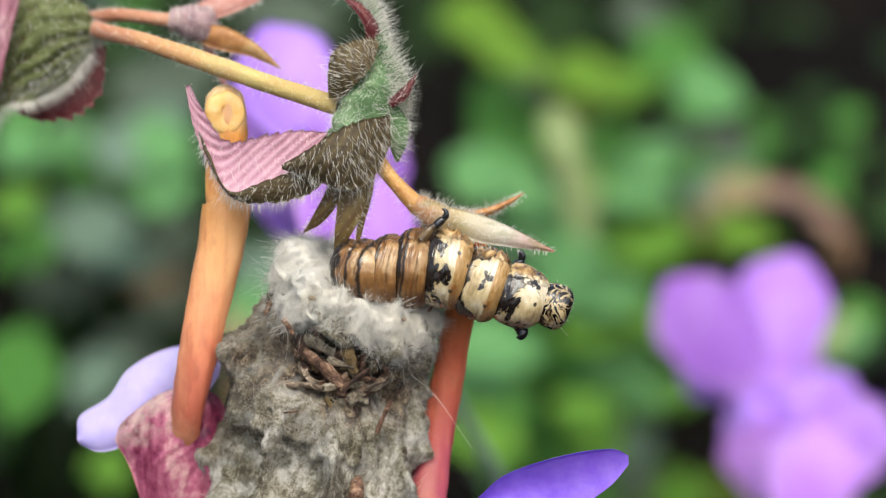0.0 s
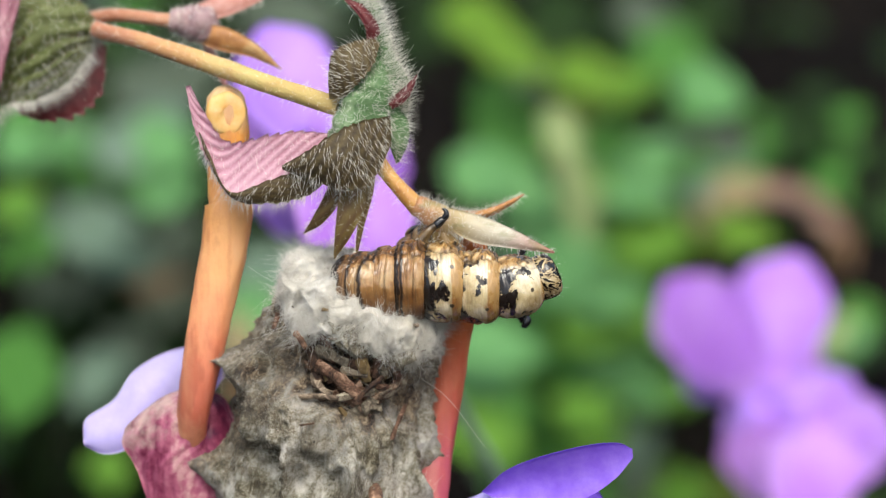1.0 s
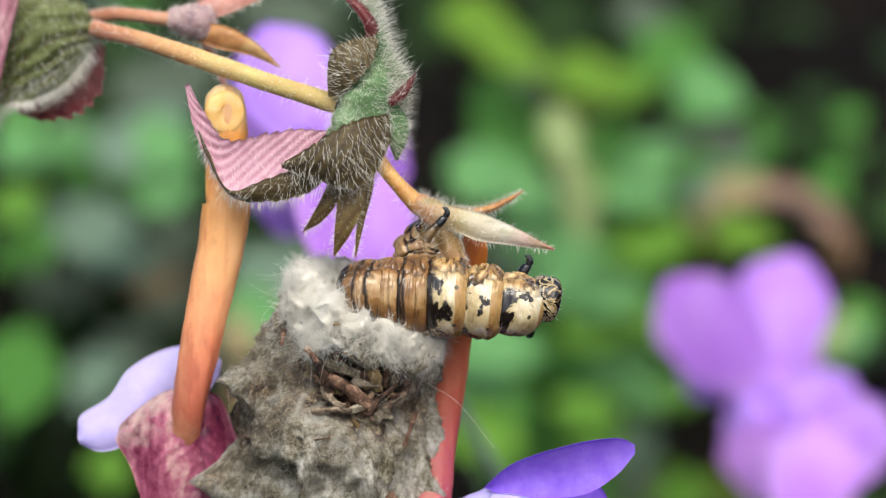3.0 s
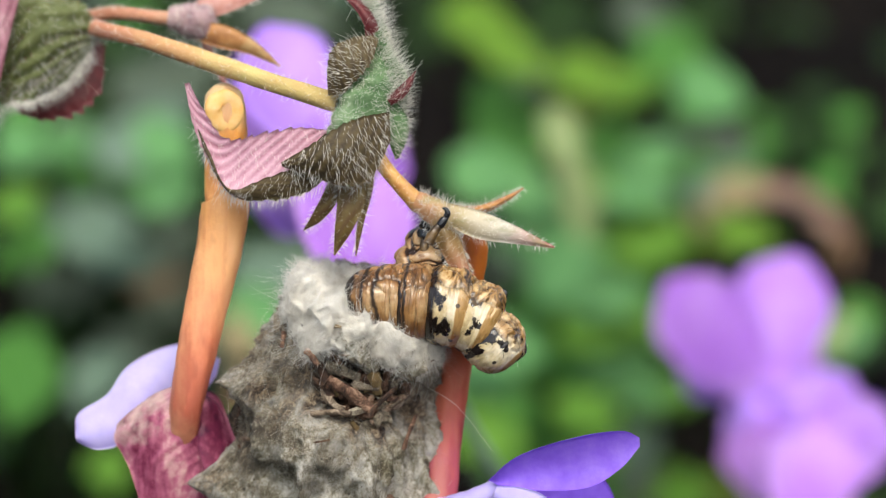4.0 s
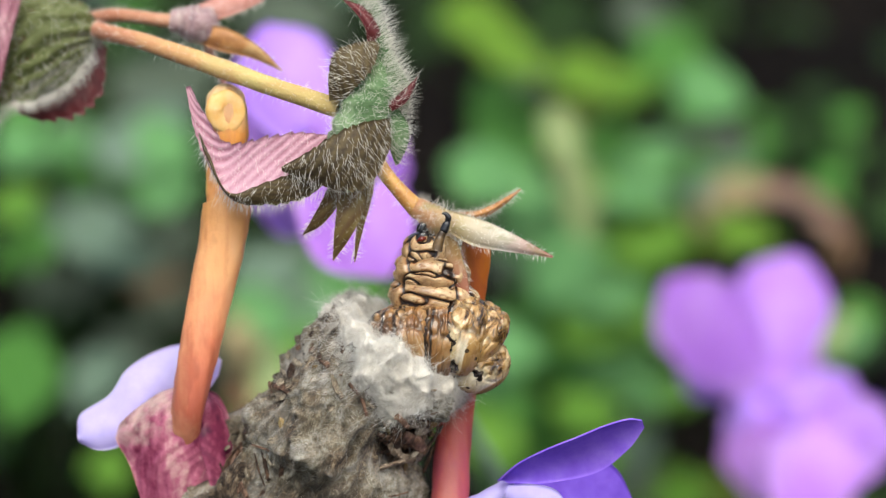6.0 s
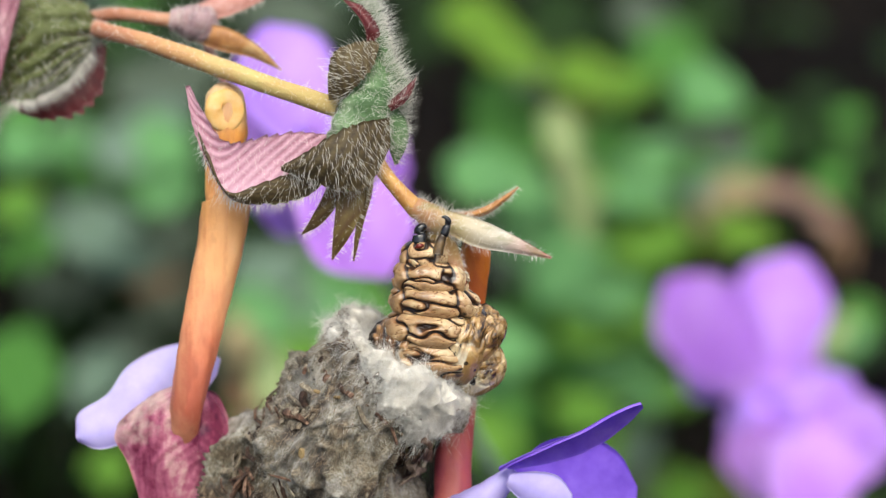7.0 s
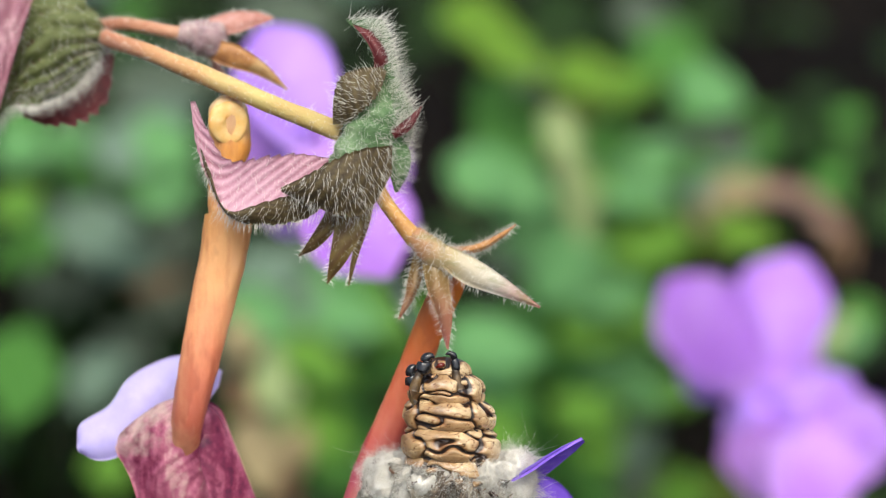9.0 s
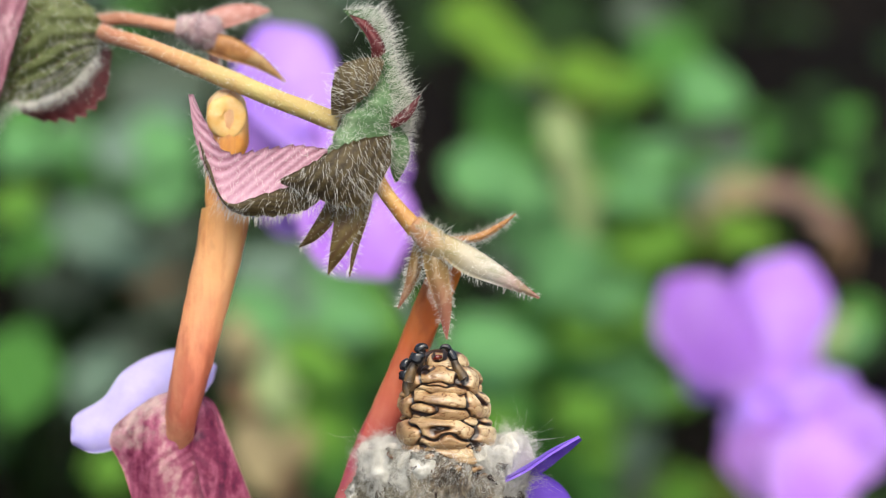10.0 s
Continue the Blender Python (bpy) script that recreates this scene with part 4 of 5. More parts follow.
def build_calyx():
    p, made = CAL.at, []
    fibres("hairs", calyx, 600, 0.6, 0.024, HAIR, calyx, lean=0.3, seed=40)
    for k, (a, b, m, txt) in enumerate((
            ([p(795, 366, -0.4), p(850, 380, -0.9), p(915, 408, -0.8), p(982, 444, 0)], [p(790, 402, -0.4), p(840, 428, -0.9), p(905, 438, -0.8), p(980, 447, 0)], SEPAL_BLUSH, "pale sepal with a rosy tip"),
            ([p(800, 370, 0.6), p(850, 370, 0.8), p(892, 356, 1), p(926, 341, 1.4)], [p(805, 388, 0.6), p(862, 383, 0.8), p(900, 364, 1), p(928, 343, 1.4)], SEPAL_RUST, "narrow rosy sepal"),
            ([p(752, 380, 0.2), p(774, 440, -0.2), p(802, 490, -0.2), p(832, 548, 0.3)], [p(800, 385, 0.2), p(818, 440, -0.2), p(832, 490, -0.2), p(836, 550, 0.3)], SEPAL_HANG, "hanging olive sepal with a rosy tip"),
            ([p(745, 385, 1.2), p(742, 430, 1.2), p(742, 470, 1.3), p(738, 512, 1.6)], [p(762, 390, 1.2), p(766, 435, 1.2), p(758, 475, 1.3), p(740, 514, 1.6)], SEPAL_HANG, "narrow rosy sepal"))):
        s = sheet("sepal", a, b, [m, m], calyx, txt, n=30, m=9, bulge=0.5, ribs=3, rib=0.06)
        made.append(s)
        fringe(a, b, 140, 0.4, 0.024, HAIR, s, 60 + k)
        fibres("hairs", s, 340, 0.5, 0.022, HAIR, s, lean=0.3, seed=41 + k)
    return made[1]


upper_sepal = build_calyx()

# ---- the two tubular flowers ----
FLA = Pivot(838, 425, 2.5)
flower_a = thing("tubular_flower", FLA, "long rose-orange tubular flower with violet petals, hanging from its calyx", "flower", "tubular flowers")


def build_flower_a():
    p = FLA.at
    sweep("corolla_tube", [p(838, 415, 2), p(836, 450, 2.8), p(820, 520, 4), p(806, 590, 5), p(790, 680, 5.8), p(772, 770, 6), p(760, 860, 5.2), p(752, 930, 4)],
          [0.0008, 0.0011, 0.00115, 0.00112, 0.0012, 0.0013, 0.00135, 0.0014], PINK_TUBE, flower_a, "rose-orange waxy corolla tube", n=60, sides=36, flat=0.75, rough=0.05, flute=0.02)


build_flower_a()
LIMB = Pivot(840, 890, 3)
throat = sweep("throat", [LIMB.at(752, 945, 4), LIMB.at(790, 934, 3.4), LIMB.at(830, 916, 3.2), LIMB.at(868, 884, 3.2)], [0.0012, 0.0012, 0.0010, 0.0005], PETAL_PALE, flower_a, "pale lilac throat", n=24, rough=0.1)


BLADE = (850, 886, 2), (1112, 812, -1.5)      # foot and tip of the rolled petal


def build_limb():
    p = LIMB.at
    blade = sheet("petal", [p(845, 882, 2), p(900, 838, 0.5), p(1000, 806, -1), p(1080, 795, -1.5), p(1112, 806, -1.5)],
          [p(862, 890, 2), p(930, 900, 0.8), p(1020, 895, -0.2), p(1078, 862, -0.8), p(1113, 822, -1.4)], PETAL_VIOLET, throat, "violet petal with a rolled edge", n=44, m=16, bulge=-0.6, thick=0.25)
    shift = p(*BLADE[0])
    for v in blade.data.vertices:
        v.co -= shift
    blade.location = shift
    sheet("petal", [p(868, 886, 3), p(930, 846, 4), p(1005, 848, 5), p(1056, 886, 5), p(1080, 950, 5)],
          [p(870, 910, 3), p(915, 955, 4), p(960, 1000, 5), p(1015, 1020, 5), p(1072, 985, 5)], PETAL_VIOLET, throat, "broad violet petal", n=36, m=16, bulge=-0.6, thick=0.25)
    sheet("petal", [p(860, 892, 1.5), p(905, 895, 1), p(945, 910, 0.6), p(965, 945, 0.5)],
          [p(850, 912, 1.5), p(880, 950, 1), p(915, 980, 0.6), p(955, 985, 0.5)], PETAL_PALE, throat, "small pale lilac petal", n=28, m=12, bulge=0.5, thick=0.25)
    return blade


rolled = build_limb()
FLB = Pivot(400, 190, 4)
flower_b = thing("tubular_flower", FLB, "loose orange tubular flower with pale lilac petal and wine-red throat", "flower", "tubular flowers")


def build_flower_b():
    p = FLB.at
    tube = sweep("corolla_tube", [p(400, 158, 4.6), p(399, 168, 4.3), p(399, 190, 4.2), p(401, 240, 4.4), p(392, 290, 4.4), p(386, 330, 4.3), p(392, 349, 4.2), p(401, 362, 4), p(392, 430, 4), p(373, 520, 4), p(352, 620, 3.8), p(336, 700, 4.0), p(329, 750, 4.8), p(327, 790, 6.2), p(327, 840, 8.4)],
          [0.0005, 0.00125, 0.00148, 0.0015, 0.00115, 0.00095, 0.00125, 0.00172, 0.0017, 0.00158, 0.00142, 0.00124, 0.00112, 0.00104, 0.0008], ORANGE_TUBE, flower_b, "orange waxy corolla tube with a rolled pale end", n=110, sides=40, flat=0.8, rough=0.05, flute=0.02)
    rim = []
    for i in range(48):
        w = 2 * math.pi * i / 48
        for j in range(16):
            g = 2 * math.pi * j / 16
            far = 20 + (15.5 + 3 * noise.noise(Vector((math.cos(w) * 1.3, math.sin(w) * 1.3, 3)))) * math.cos(g)
            rim.append(p(398 + far * math.cos(w) * 1.02, 197 - far * math.sin(w) * (1.02 if w < math.pi else 1.12), 3.1 - 0.2 * math.sin(g) + 0.2 * math.cos(w) - 0.16 * min(0.0, math.sin(w))))
    part_of("tube_rim", rim, [(i * 16 + j, i * 16 + (j + 1) % 16, (i + 1) % 48 * 16 + (j + 1) % 16, (i + 1) % 48 * 16 + j) for i in range(48) for j in range(16)], STEM_CREAM, tube, "rolled cream lip round the closed end")
    sheet("throat", [p(318, 684, 6.2), p(268, 706, 6.0), p(205, 766, 6.3), p(232, 832, 6), p(262, 930, 6)],
          [p(345, 686, 6), p(390, 724, 6.4), p(402, 786, 6.7), p(392, 850, 6.8), p(396, 940, 6.8)], [THROAT, THROAT], flower_b, "wine-red wrinkled throat", n=60, m=36, bulge=2.0, thick=0.3, ribs=6, rib=0.3, skew=1.2, wobble=0.25)
    sheet("petal", [p(136, 770, 6.6), p(142, 735, 7.0), p(192, 702, 7.6), p(228, 652, 8.4), p(290, 618, 9), p(350, 611, 9), p(392, 640, 9)],
          [p(140, 786, 6.6), p(176, 800, 6.5), p(220, 788, 6.6), p(262, 744, 7), p(310, 720, 8), p(360, 700, 8.5), p(386, 668, 9)], PETAL_PALE, flower_b, "pale lilac petal", n=44, m=16, bulge=0.8, thick=0.25)
    sheet("petal", [p(356, 690, 7.4), p(388, 705, 7.2), p(412, 760, 7.2), p(440, 830, 7.2), p(470, 900, 7.4)],
          [p(334, 730, 5.6), p(348, 775, 5.2), p(362, 830, 5.2), p(384, 890, 5.6), p(424, 930, 6)], [THROAT, THROAT], flower_b, "wine-red folded lower petal", n=36, m=14, bulge=0.8, thick=0.25, ribs=5, rib=0.15)


build_flower_b()

# ---- the case ----
CASE = Pivot(635, 520, 1.5)
case = thing("bagworm_case", CASE, "grey felted silk case with bark bits and a white floss collar", "insect case")


def build_case():
    r = random.Random(3)
    horns = [(188, -0.0062, 0.0042, 0.0013), (190, -0.0143, 0.0052, 0.0018), (344, -0.0100, 0.0018, 0.0014), (232, -0.0092, 0.0016, 0.0013), (275, -0.0094, 0.0013, 0.0011), (312, -0.0128, 0.0018, 0.0014),
             (250, -0.0155, 0.0016, 0.0012), (330, -0.0150, 0.0016, 0.0012), (20, -0.0045, 0.0014, 0.001), (140, -0.008, 0.002, 0.001), (70, -0.005, 0.0018, 0.001), (100, -0.012, 0.002, 0.001), (60, -0.014, 0.0018, 0.001)]
    rows, cols, verts, dirt = 190, 260, [], []
    for i in range(rows):
        s = i / (rows - 1)
        z = 0.001 - s * 0.030
        prof = float(np.interp(s, [0, 0.06, 0.2, 0.4, 0.7, 0.92, 1], [0.0046, 0.0050, 0.0053, 0.0061, 0.0070, 0.0056, 0.0012]))
        for j in range(cols):
            w = 2 * math.pi * j / cols
            c, q = math.cos(w), math.sin(w)
            v = Vector((c * 0.008, q * 0.008, z * 0.65))
            k = prof * (1 + 0.13 * noise.noise(v * 260) + 0.06 * noise.noise(v * 800 + Vector((3, 1, 2))))
            ridge = 1 - abs(noise.noise(Vector((v.x, v.y, v.z * 0.6)) * 330 + Vector((9, 4, 1)) + Vector((noise.noise(v * 500), noise.noise(v * 480 + Vector((3, 3, 3))), 0)) * 0.5))
            fold = 1 - abs(noise.noise(v * 1100 + Vector((2, 8, 5)) + Vector((noise.noise(v * 600), 0, noise.noise(v * 700))) * 0.6))
            low = min(1.0, max(0.0, (-0.0075 - z) / 0.004))
            web = 1 - abs(noise.noise(Vector((v.x, v.y, v.z)) * 190 + Vector((5, 2, 7)) + Vector((noise.noise(v * 240), noise.noise(v * 250 + Vector((6, 1, 3))), 0)) * 0.35))
            k += 0.0027 * low * (web ** 6 - 0.3)
            k += (0.0010 * ridge ** 4 + 0.00045 * fold ** 6) * (1 - 0.55 * low) + (0.0001 * noise.noise(v * 3200) + 0.00004 * noise.noise(v * 7000)) * (1 - 0.4 * low)
            for deg, hz, tall, wide in horns:
                a = (w - radians(deg) + math.pi) % (2 * math.pi) - math.pi
                far = math.hypot(a * prof, z - hz) / (wide * 1.8)
                k += tall * math.exp(-far * 1.45) if far < 4 else 0
            rim = 0.0005 * noise.noise(v * 420 + Vector((7, 7, 1)))
            turned = (w - radians(272) + math.pi) % (2 * math.pi) - math.pi
            hole = math.exp(-((z + 0.0043 + rim + 0.0010 * turned) / 0.0026) ** 4 - (turned / 0.95) ** 4)
            band = max(hole, 0.6 * math.exp(-((z + 0.0050) / 0.0021) ** 2) * (0.5 + 0.5 * math.cos(turned)))
            far_side = max(0.0, math.cos(w - radians(150))) * (1 if z > -0.016 else 0.4)
            litter = min(1.0, max(band * 1.9, far_side ** 2 * 0.8) * (0.35 + 0.4 * hole + 1.1 * abs(noise.noise(v * 500 + Vector((1, 7, 3))) * 2)))
            k -= 0.0011 * band + (0.0018 + 0.0009 * noise.noise(v * 700 + Vector((8, 1, 6)))) * hole
            verts.append((k * c, k * q, z + (0.0005 * math.sin(w) - 0.0004 * math.cos(w)) * max(0.0, 1 + z / 0.006)))
            dirt.append(litter)
    faces = grid_faces(rows, cols, True) + [tuple(range((rows - 1) * cols, rows * cols))[::-1]]
    body = part_of("case_body", verts, faces, FELT, case, "matted grey felt body")
    at = body.data.attributes.new("dirt", "FLOAT", "POINT")
    at.data.foreach_set("value", dirt)

    def open_felt(q):
        a = math.degrees(math.atan2(q.y, q.x)) % 360
        return not (222 < a < 325 and -0.0074 < q.z + 0.0010 * radians(a - 272) < -0.0014)

    fibres("felt_fibre", body, 2200, 0.55, 0.03, SILK_BROWN, case, lean=4.0, bend=0.8, curl=0.9, seed=53, keep=lambda q: q.z > -0.012, label="fine brown fibres")
    fibres("felt_fibre", body, 4600, 0.6, 0.026, SILK_GREY, case, lean=4.0, bend=0.8, curl=1.6, lock=9, seed=50, keep=lambda q: q.z > -0.011 and open_felt(q), label="fine grey silk fibres")
    fibres("felt_fibre", body, 260, 1.4, 0.03, SILK_GREY, case, lean=1.6, bend=0.9, curl=1.0, seed=55, keep=lambda q: -0.009 < q.z < -0.002 and q.y < 0, label="loose fibres over the bark bits")
    fibres("felt_fibre", body, 5200, 0.55, 0.026, SILK_GREY, case, lean=5.0, bend=0.8, curl=1.6, lock=9, seed=56, keep=lambda q: -0.022 < q.z < -0.008, label="short grey silk fibres")
    fibres("floss", body, 1100, 0.9, 0.022, SILK, case, lean=3.0, bend=0.9, curl=1.0, steps=5, seed=57, comb=(0, 0, -0.8), keep=lambda q: -0.0030 < q.z < 0.0005 and q.y < 0.002 and open_felt(q), label="white silk threads below the collar")

    fibres("floss", body, 3000, 0.8, 0.026, SILK, case, lean=2.4, bend=1.0, curl=1.2, steps=5, seed=48, lock=10, keep=lambda q: q.z > -0.0006, label="silk threads along the rim")

    # the floss collar round the mouth: fat in two white tufts, thin between them, drooping over the litter
    def hump(w, deg, wide):
        a = (w - radians(deg) + math.pi) % (2 * math.pi) - math.pi
        return math.exp(-(a / radians(wide)) ** 2)

    n, m, cv = 320, 60, []
    for i in range(n):
        w = 2 * math.pi * i / n
        d = Vector((math.cos(w), math.sin(w), 0))
        fat = (0.0006 + 0.0006 * hump(w, 80, 38) + 0.0010 * hump(w, 205, 36) + 0.0005 * hump(w, 305, 45)) * (1 + 0.35 * noise.noise(d * 3.1))
        high = 0.0006 - 0.0007 * hump(w, 80, 35) + 0.0006 * hump(w, 145, 28) + 0.0007 * hump(w, 195, 35) - 0.0009 * hump(w, 335, 50) + 0.0005 * noise.noise(d * 2.4)
        drop = 0.0010 * hump(w, 215, 28) + 0.0006 * hump(w, 310, 45) + 0.0007 * hump(w, 75, 30)
        for j in range(m):
            g = 2 * math.pi * j / m
            low = min(0.0, math.sin(g))
            q = d * (0.0048 + fat * math.cos(g) * (1 + 0.25 * noise.noise(d * 5 + Vector((0, 0, g)))) - low * drop * 0.4) + Vector((0, 0, high + fat * math.sin(g) * 1.15 + low * drop * (1 + 0.8 * noise.noise(d * 4.6 + Vector((4, 4, 0))))))
            q += Vector((noise.noise(q * 600), noise.noise(q * 600 + d), noise.noise(q * 600 + d * 3))) * 0.0007 + Vector((noise.noise(q * 1400), noise.noise(q * 1400 + d), noise.noise(q * 1400 + d * 3))) * 0.00016 + Vector((noise.noise(q * 2000), noise.noise(q * 2000 + d), noise.noise(q * 2000 + d * 3))) * 0.00008
            cv.append(q)
    cf = []
    for i in range(n):
        for j in range(m):
            a, b = (i + 1) % n, (j + 1) % m
            cf.append((i * m + j, a * m + j, a * m + b, i * m + b))
    collar = part_of("floss_collar", cv, cf, SILK_CORE, case, "white silk floss collar")
    fibres("floss", collar, 15000, 0.75, 0.027, SILK, case, lean=4.0, bend=1.0, curl=1.2, steps=5, seed=51, lock=12, comb=(0, 0, -0.5), label="matted white silk threads")
    fibres("floss", collar, 2200, 1.2, 0.034, SILK, case, lean=3.2, bend=1.1, curl=1.2, steps=6, seed=59, lock=7, label="loose curled silk strands")
    fibres("floss", collar, 500, 0.8, 0.03, SILK_GREY, case, lean=3.0, bend=1.0, curl=1.4, steps=5, seed=58, lock=12, label="soiled silk threads", keep=lambda q: q.x > 0.001)
    pv, pr = [], 26
    for i in range(pr):
        for j in range(72):
            w, f = 2 * math.pi * j / 72, i / (pr - 1)
            q = Vector((math.cos(w) * 0.0048 * f, math.sin(w) * 0.0048 * f, 0))
            pv.append((q.x, q.y, (0.0004 * math.sin(w) - 0.0004 * math.cos(w)) * f + 0.0008 * (1 - f * f) - 0.0004 + 0.0007 * noise.noise(q * 500) + 0.0003 * noise.noise(q * 1600)))
    plug = part_of("floss_plug", pv, grid_faces(pr, 72, True), SILK_CORE, case, "felted silk that closes the mouth")
    fibres("floss", plug, 5000, 0.7, 0.024, SILK, case, lean=2.4, bend=1.0, curl=1.0, steps=5, seed=54, label="short white silk threads")
    fibres("loose_floss", collar, 480, 1.1, 0.013, SILK, case, lean=1.2, bend=1.0, curl=1.0, steps=6, seed=52, label="stray silk threads")

    # bits of bark and straw held in the felt, and specks caught in the floss
    for k in range(230):
        where = "front" if k < 80 else "back" if k < 200 else "collar"
        front = where == "front"
        deg = r.gauss(272, 24) if front else r.gauss(138, 34) if where == "back" else r.uniform(0, 360)
        z = r.gauss(-0.0046, 0.0014) if front else r.uniform(-0.014, -0.0008) if where == "back" else r.uniform(-0.0014, 0.0012)
        w = radians(deg)
        rad = float(np.interp(-z, [0, 0.002, 0.006, 0.012], [0.0052, 0.0054, 0.0058, 0.0066])) * (r.uniform(0.66, 0.9) if front else r.uniform(1.06, 1.17))
        long = r.uniform(0.0008, 0.0028) * (1 if front else 1.2 if where == "back" else 0.3)
        tilt = r.gauss(-0.2, 0.65) if front else r.gauss(0, 0.45)
        mid = Vector((math.cos(w) * rad, math.sin(w) * rad, z))
        along = Vector((-math.sin(w), math.cos(w), 0)) * math.cos(tilt) + Vector((0, 0, 1)) * math.sin(tilt) + Vector((math.cos(w), math.sin(w), 0)) * r.uniform(-0.3, 0.4)
        fat = r.choice((0.0001, 0.00014, 0.0002, 0.0003, 0.0004)) * r.uniform(0.8, 1.3) * (0.6 if where == "collar" else 1)
        bend = Vector((r.uniform(-1, 1), r.uniform(-1, 1), r.uniform(-1, 1))) * long * 0.12
        kind = "straw_bit" if k % 14 == 5 else "bark_bit"
        bit = sweep(kind, [mid - along * long * 0.5, mid + bend, mid + along * long * 0.5], [fat * 0.8, fat, fat * 0.9], STRAW if kind == "straw_bit" else BARK, case, n=7, sides=5 + k % 2, flat=0.35 + 0.4 * r.random(), rough=0.6)
        for face in bit.data.polygons:
            face.use_smooth = False
    # the larger pieces of stalk that lie in the hollow
    for deg, z, tilt, long, fat, rad in ((258, -0.0042, -0.42, 0.0038, 0.00046, 0.0050), (236, -0.0036, -1.0, 0.0026, 0.00036, 0.0050), (298, -0.0052, 0.6, 0.0036, 0.00026, 0.0048), (274, -0.0058, -0.1, 0.0030, 0.00022, 0.0048),
                                         (309, -0.0066, 1.35, 0.0028, 0.00016, 0.0062), (248, -0.0058, 0.3, 0.0030, 0.00022, 0.0054), (284, -0.0042, 0.9, 0.0026, 0.00018, 0.0055), (228, -0.0018, -0.5, 0.0014, 0.00022, 0.0062), (118, -0.0070, 0.3, 0.0040, 0.0003, 0.0064)):
        w = radians(deg)
        mid = Vector((math.cos(w) * rad, math.sin(w) * rad, z))
        along = Vector((-math.sin(w), math.cos(w), 0)) * math.cos(tilt) + Vector((0, 0, 1)) * math.sin(tilt)
        bit = sweep("stalk_bit", [mid - along * long * 0.5, mid + along * long * 0.1 + Vector((0, 0, long * 0.05)), mid + along * long * 0.5], [fat, fat * 1.1, fat * 0.9], BARK, case, n=16, sides=9, flat=0.6, rough=0.55)
    sweep("seed_husk", [(0.0031, -0.0062, -0.0112), (0.0033, -0.0070, -0.0118), (0.0034, -0.0074, -0.0124)], [0.0003, 0.0006, 0.00045], BARK, case, n=10, sides=9, rough=0.4)
    # a loose thread of silk
    sweep("silk_thread", [(0.0050, -0.003, -0.0038), (0.0072, -0.004, -0.0046), (0.0105, -0.004, -0.0078)], [0.000014, 0.000013, 0.00001], SILK, case, n=14, sides=5)


build_case()

# ---- the caterpillar ----
BUG = Pivot(760, 500, 0)
bug = thing("caterpillar", BUG, "amber and cream caterpillar with black marks, reaching from its case", "caterpillar")
U = STEP


def plated_ring(name, radius, half, mat, label, seed, groove=0.035, taper=0.0):
    """A body ring along x, full and rounded, drawn in at both joints."""
    n, m, verts, crease = 71, 120, [], []
    for i in range(n):
        s = i / (n - 1) * 2 - 1
        k = radius * max(0.0, 1 - abs(s) ** (3.4 if s > 0 else 2.8)) ** 0.42 * (1 - taper * max(0.0, s) ** 1.4)
        k = max(k, radius * 0.02) * (0.95 + 0.05 * s)
        k *= 1 - groove * math.exp(-((s - 0.25) / 0.06) ** 2)
        for j in range(m):
            w = 2 * math.pi * j / m
            q = Vector((s * half, math.cos(w) * k, math.sin(w) * k))
            wrinkle = noise.noise(Vector((s * 9 + seed * 3 + 0.8 * noise.noise(Vector((math.cos(w) * 3, math.sin(w) * 3, seed))), math.cos(w) * 1.2, math.sin(w) * 1.2)))
            e = 1 - 0.02 * (1 - abs(wrinkle)) ** 6 + 0.03 * noise.noise(Vector((s * 1.5 + seed, math.cos(w) * 2.2, math.sin(w) * 2.2))) + 0.018 * noise.noise(Vector((s * 7 + seed, math.cos(w) * 5, math.sin(w) * 5)))
            # the soft padded skin along the back, with creases between its pads
            back = min(1.0, max(0.0, (math.sin(w) - 0.5 + 0.12 * noise.noise(Vector((s * 3, w * 2, seed)))) / 0.25))
            near, _ = noise.voronoi(Vector((s * 1.5 + seed * 7 + 0.3 * noise.noise(Vector((s * 3, w * 3, 1))), math.cos(w) * 2.0, math.sin(w) * 2.0 + 0.3 * noise.noise(Vector((w * 3, s * 3, 4))))))
            gap = min(1.0, (near[1] - near[0]) / 0.22)
            e += (0.035 * gap - 0.055 * (1 - gap)) * back * (groove > 0)
            verts.append((q.x, q.y * e, q.z * e))
            crease.append(max((1 - gap) ** 1.6 * back, 0.35 * (1 - abs(wrinkle)) ** 12 * (1 - back)))
    faces = grid_faces(n, m, True) + [tuple(range(m)), tuple(reversed(range((n - 1) * m, n * m)))]
    ob = part_of(name, verts, faces, mat, bug, label)
    ob.data.attributes.new("crease", "FLOAT", "POINT").data.foreach_set("value", crease)
    return ob


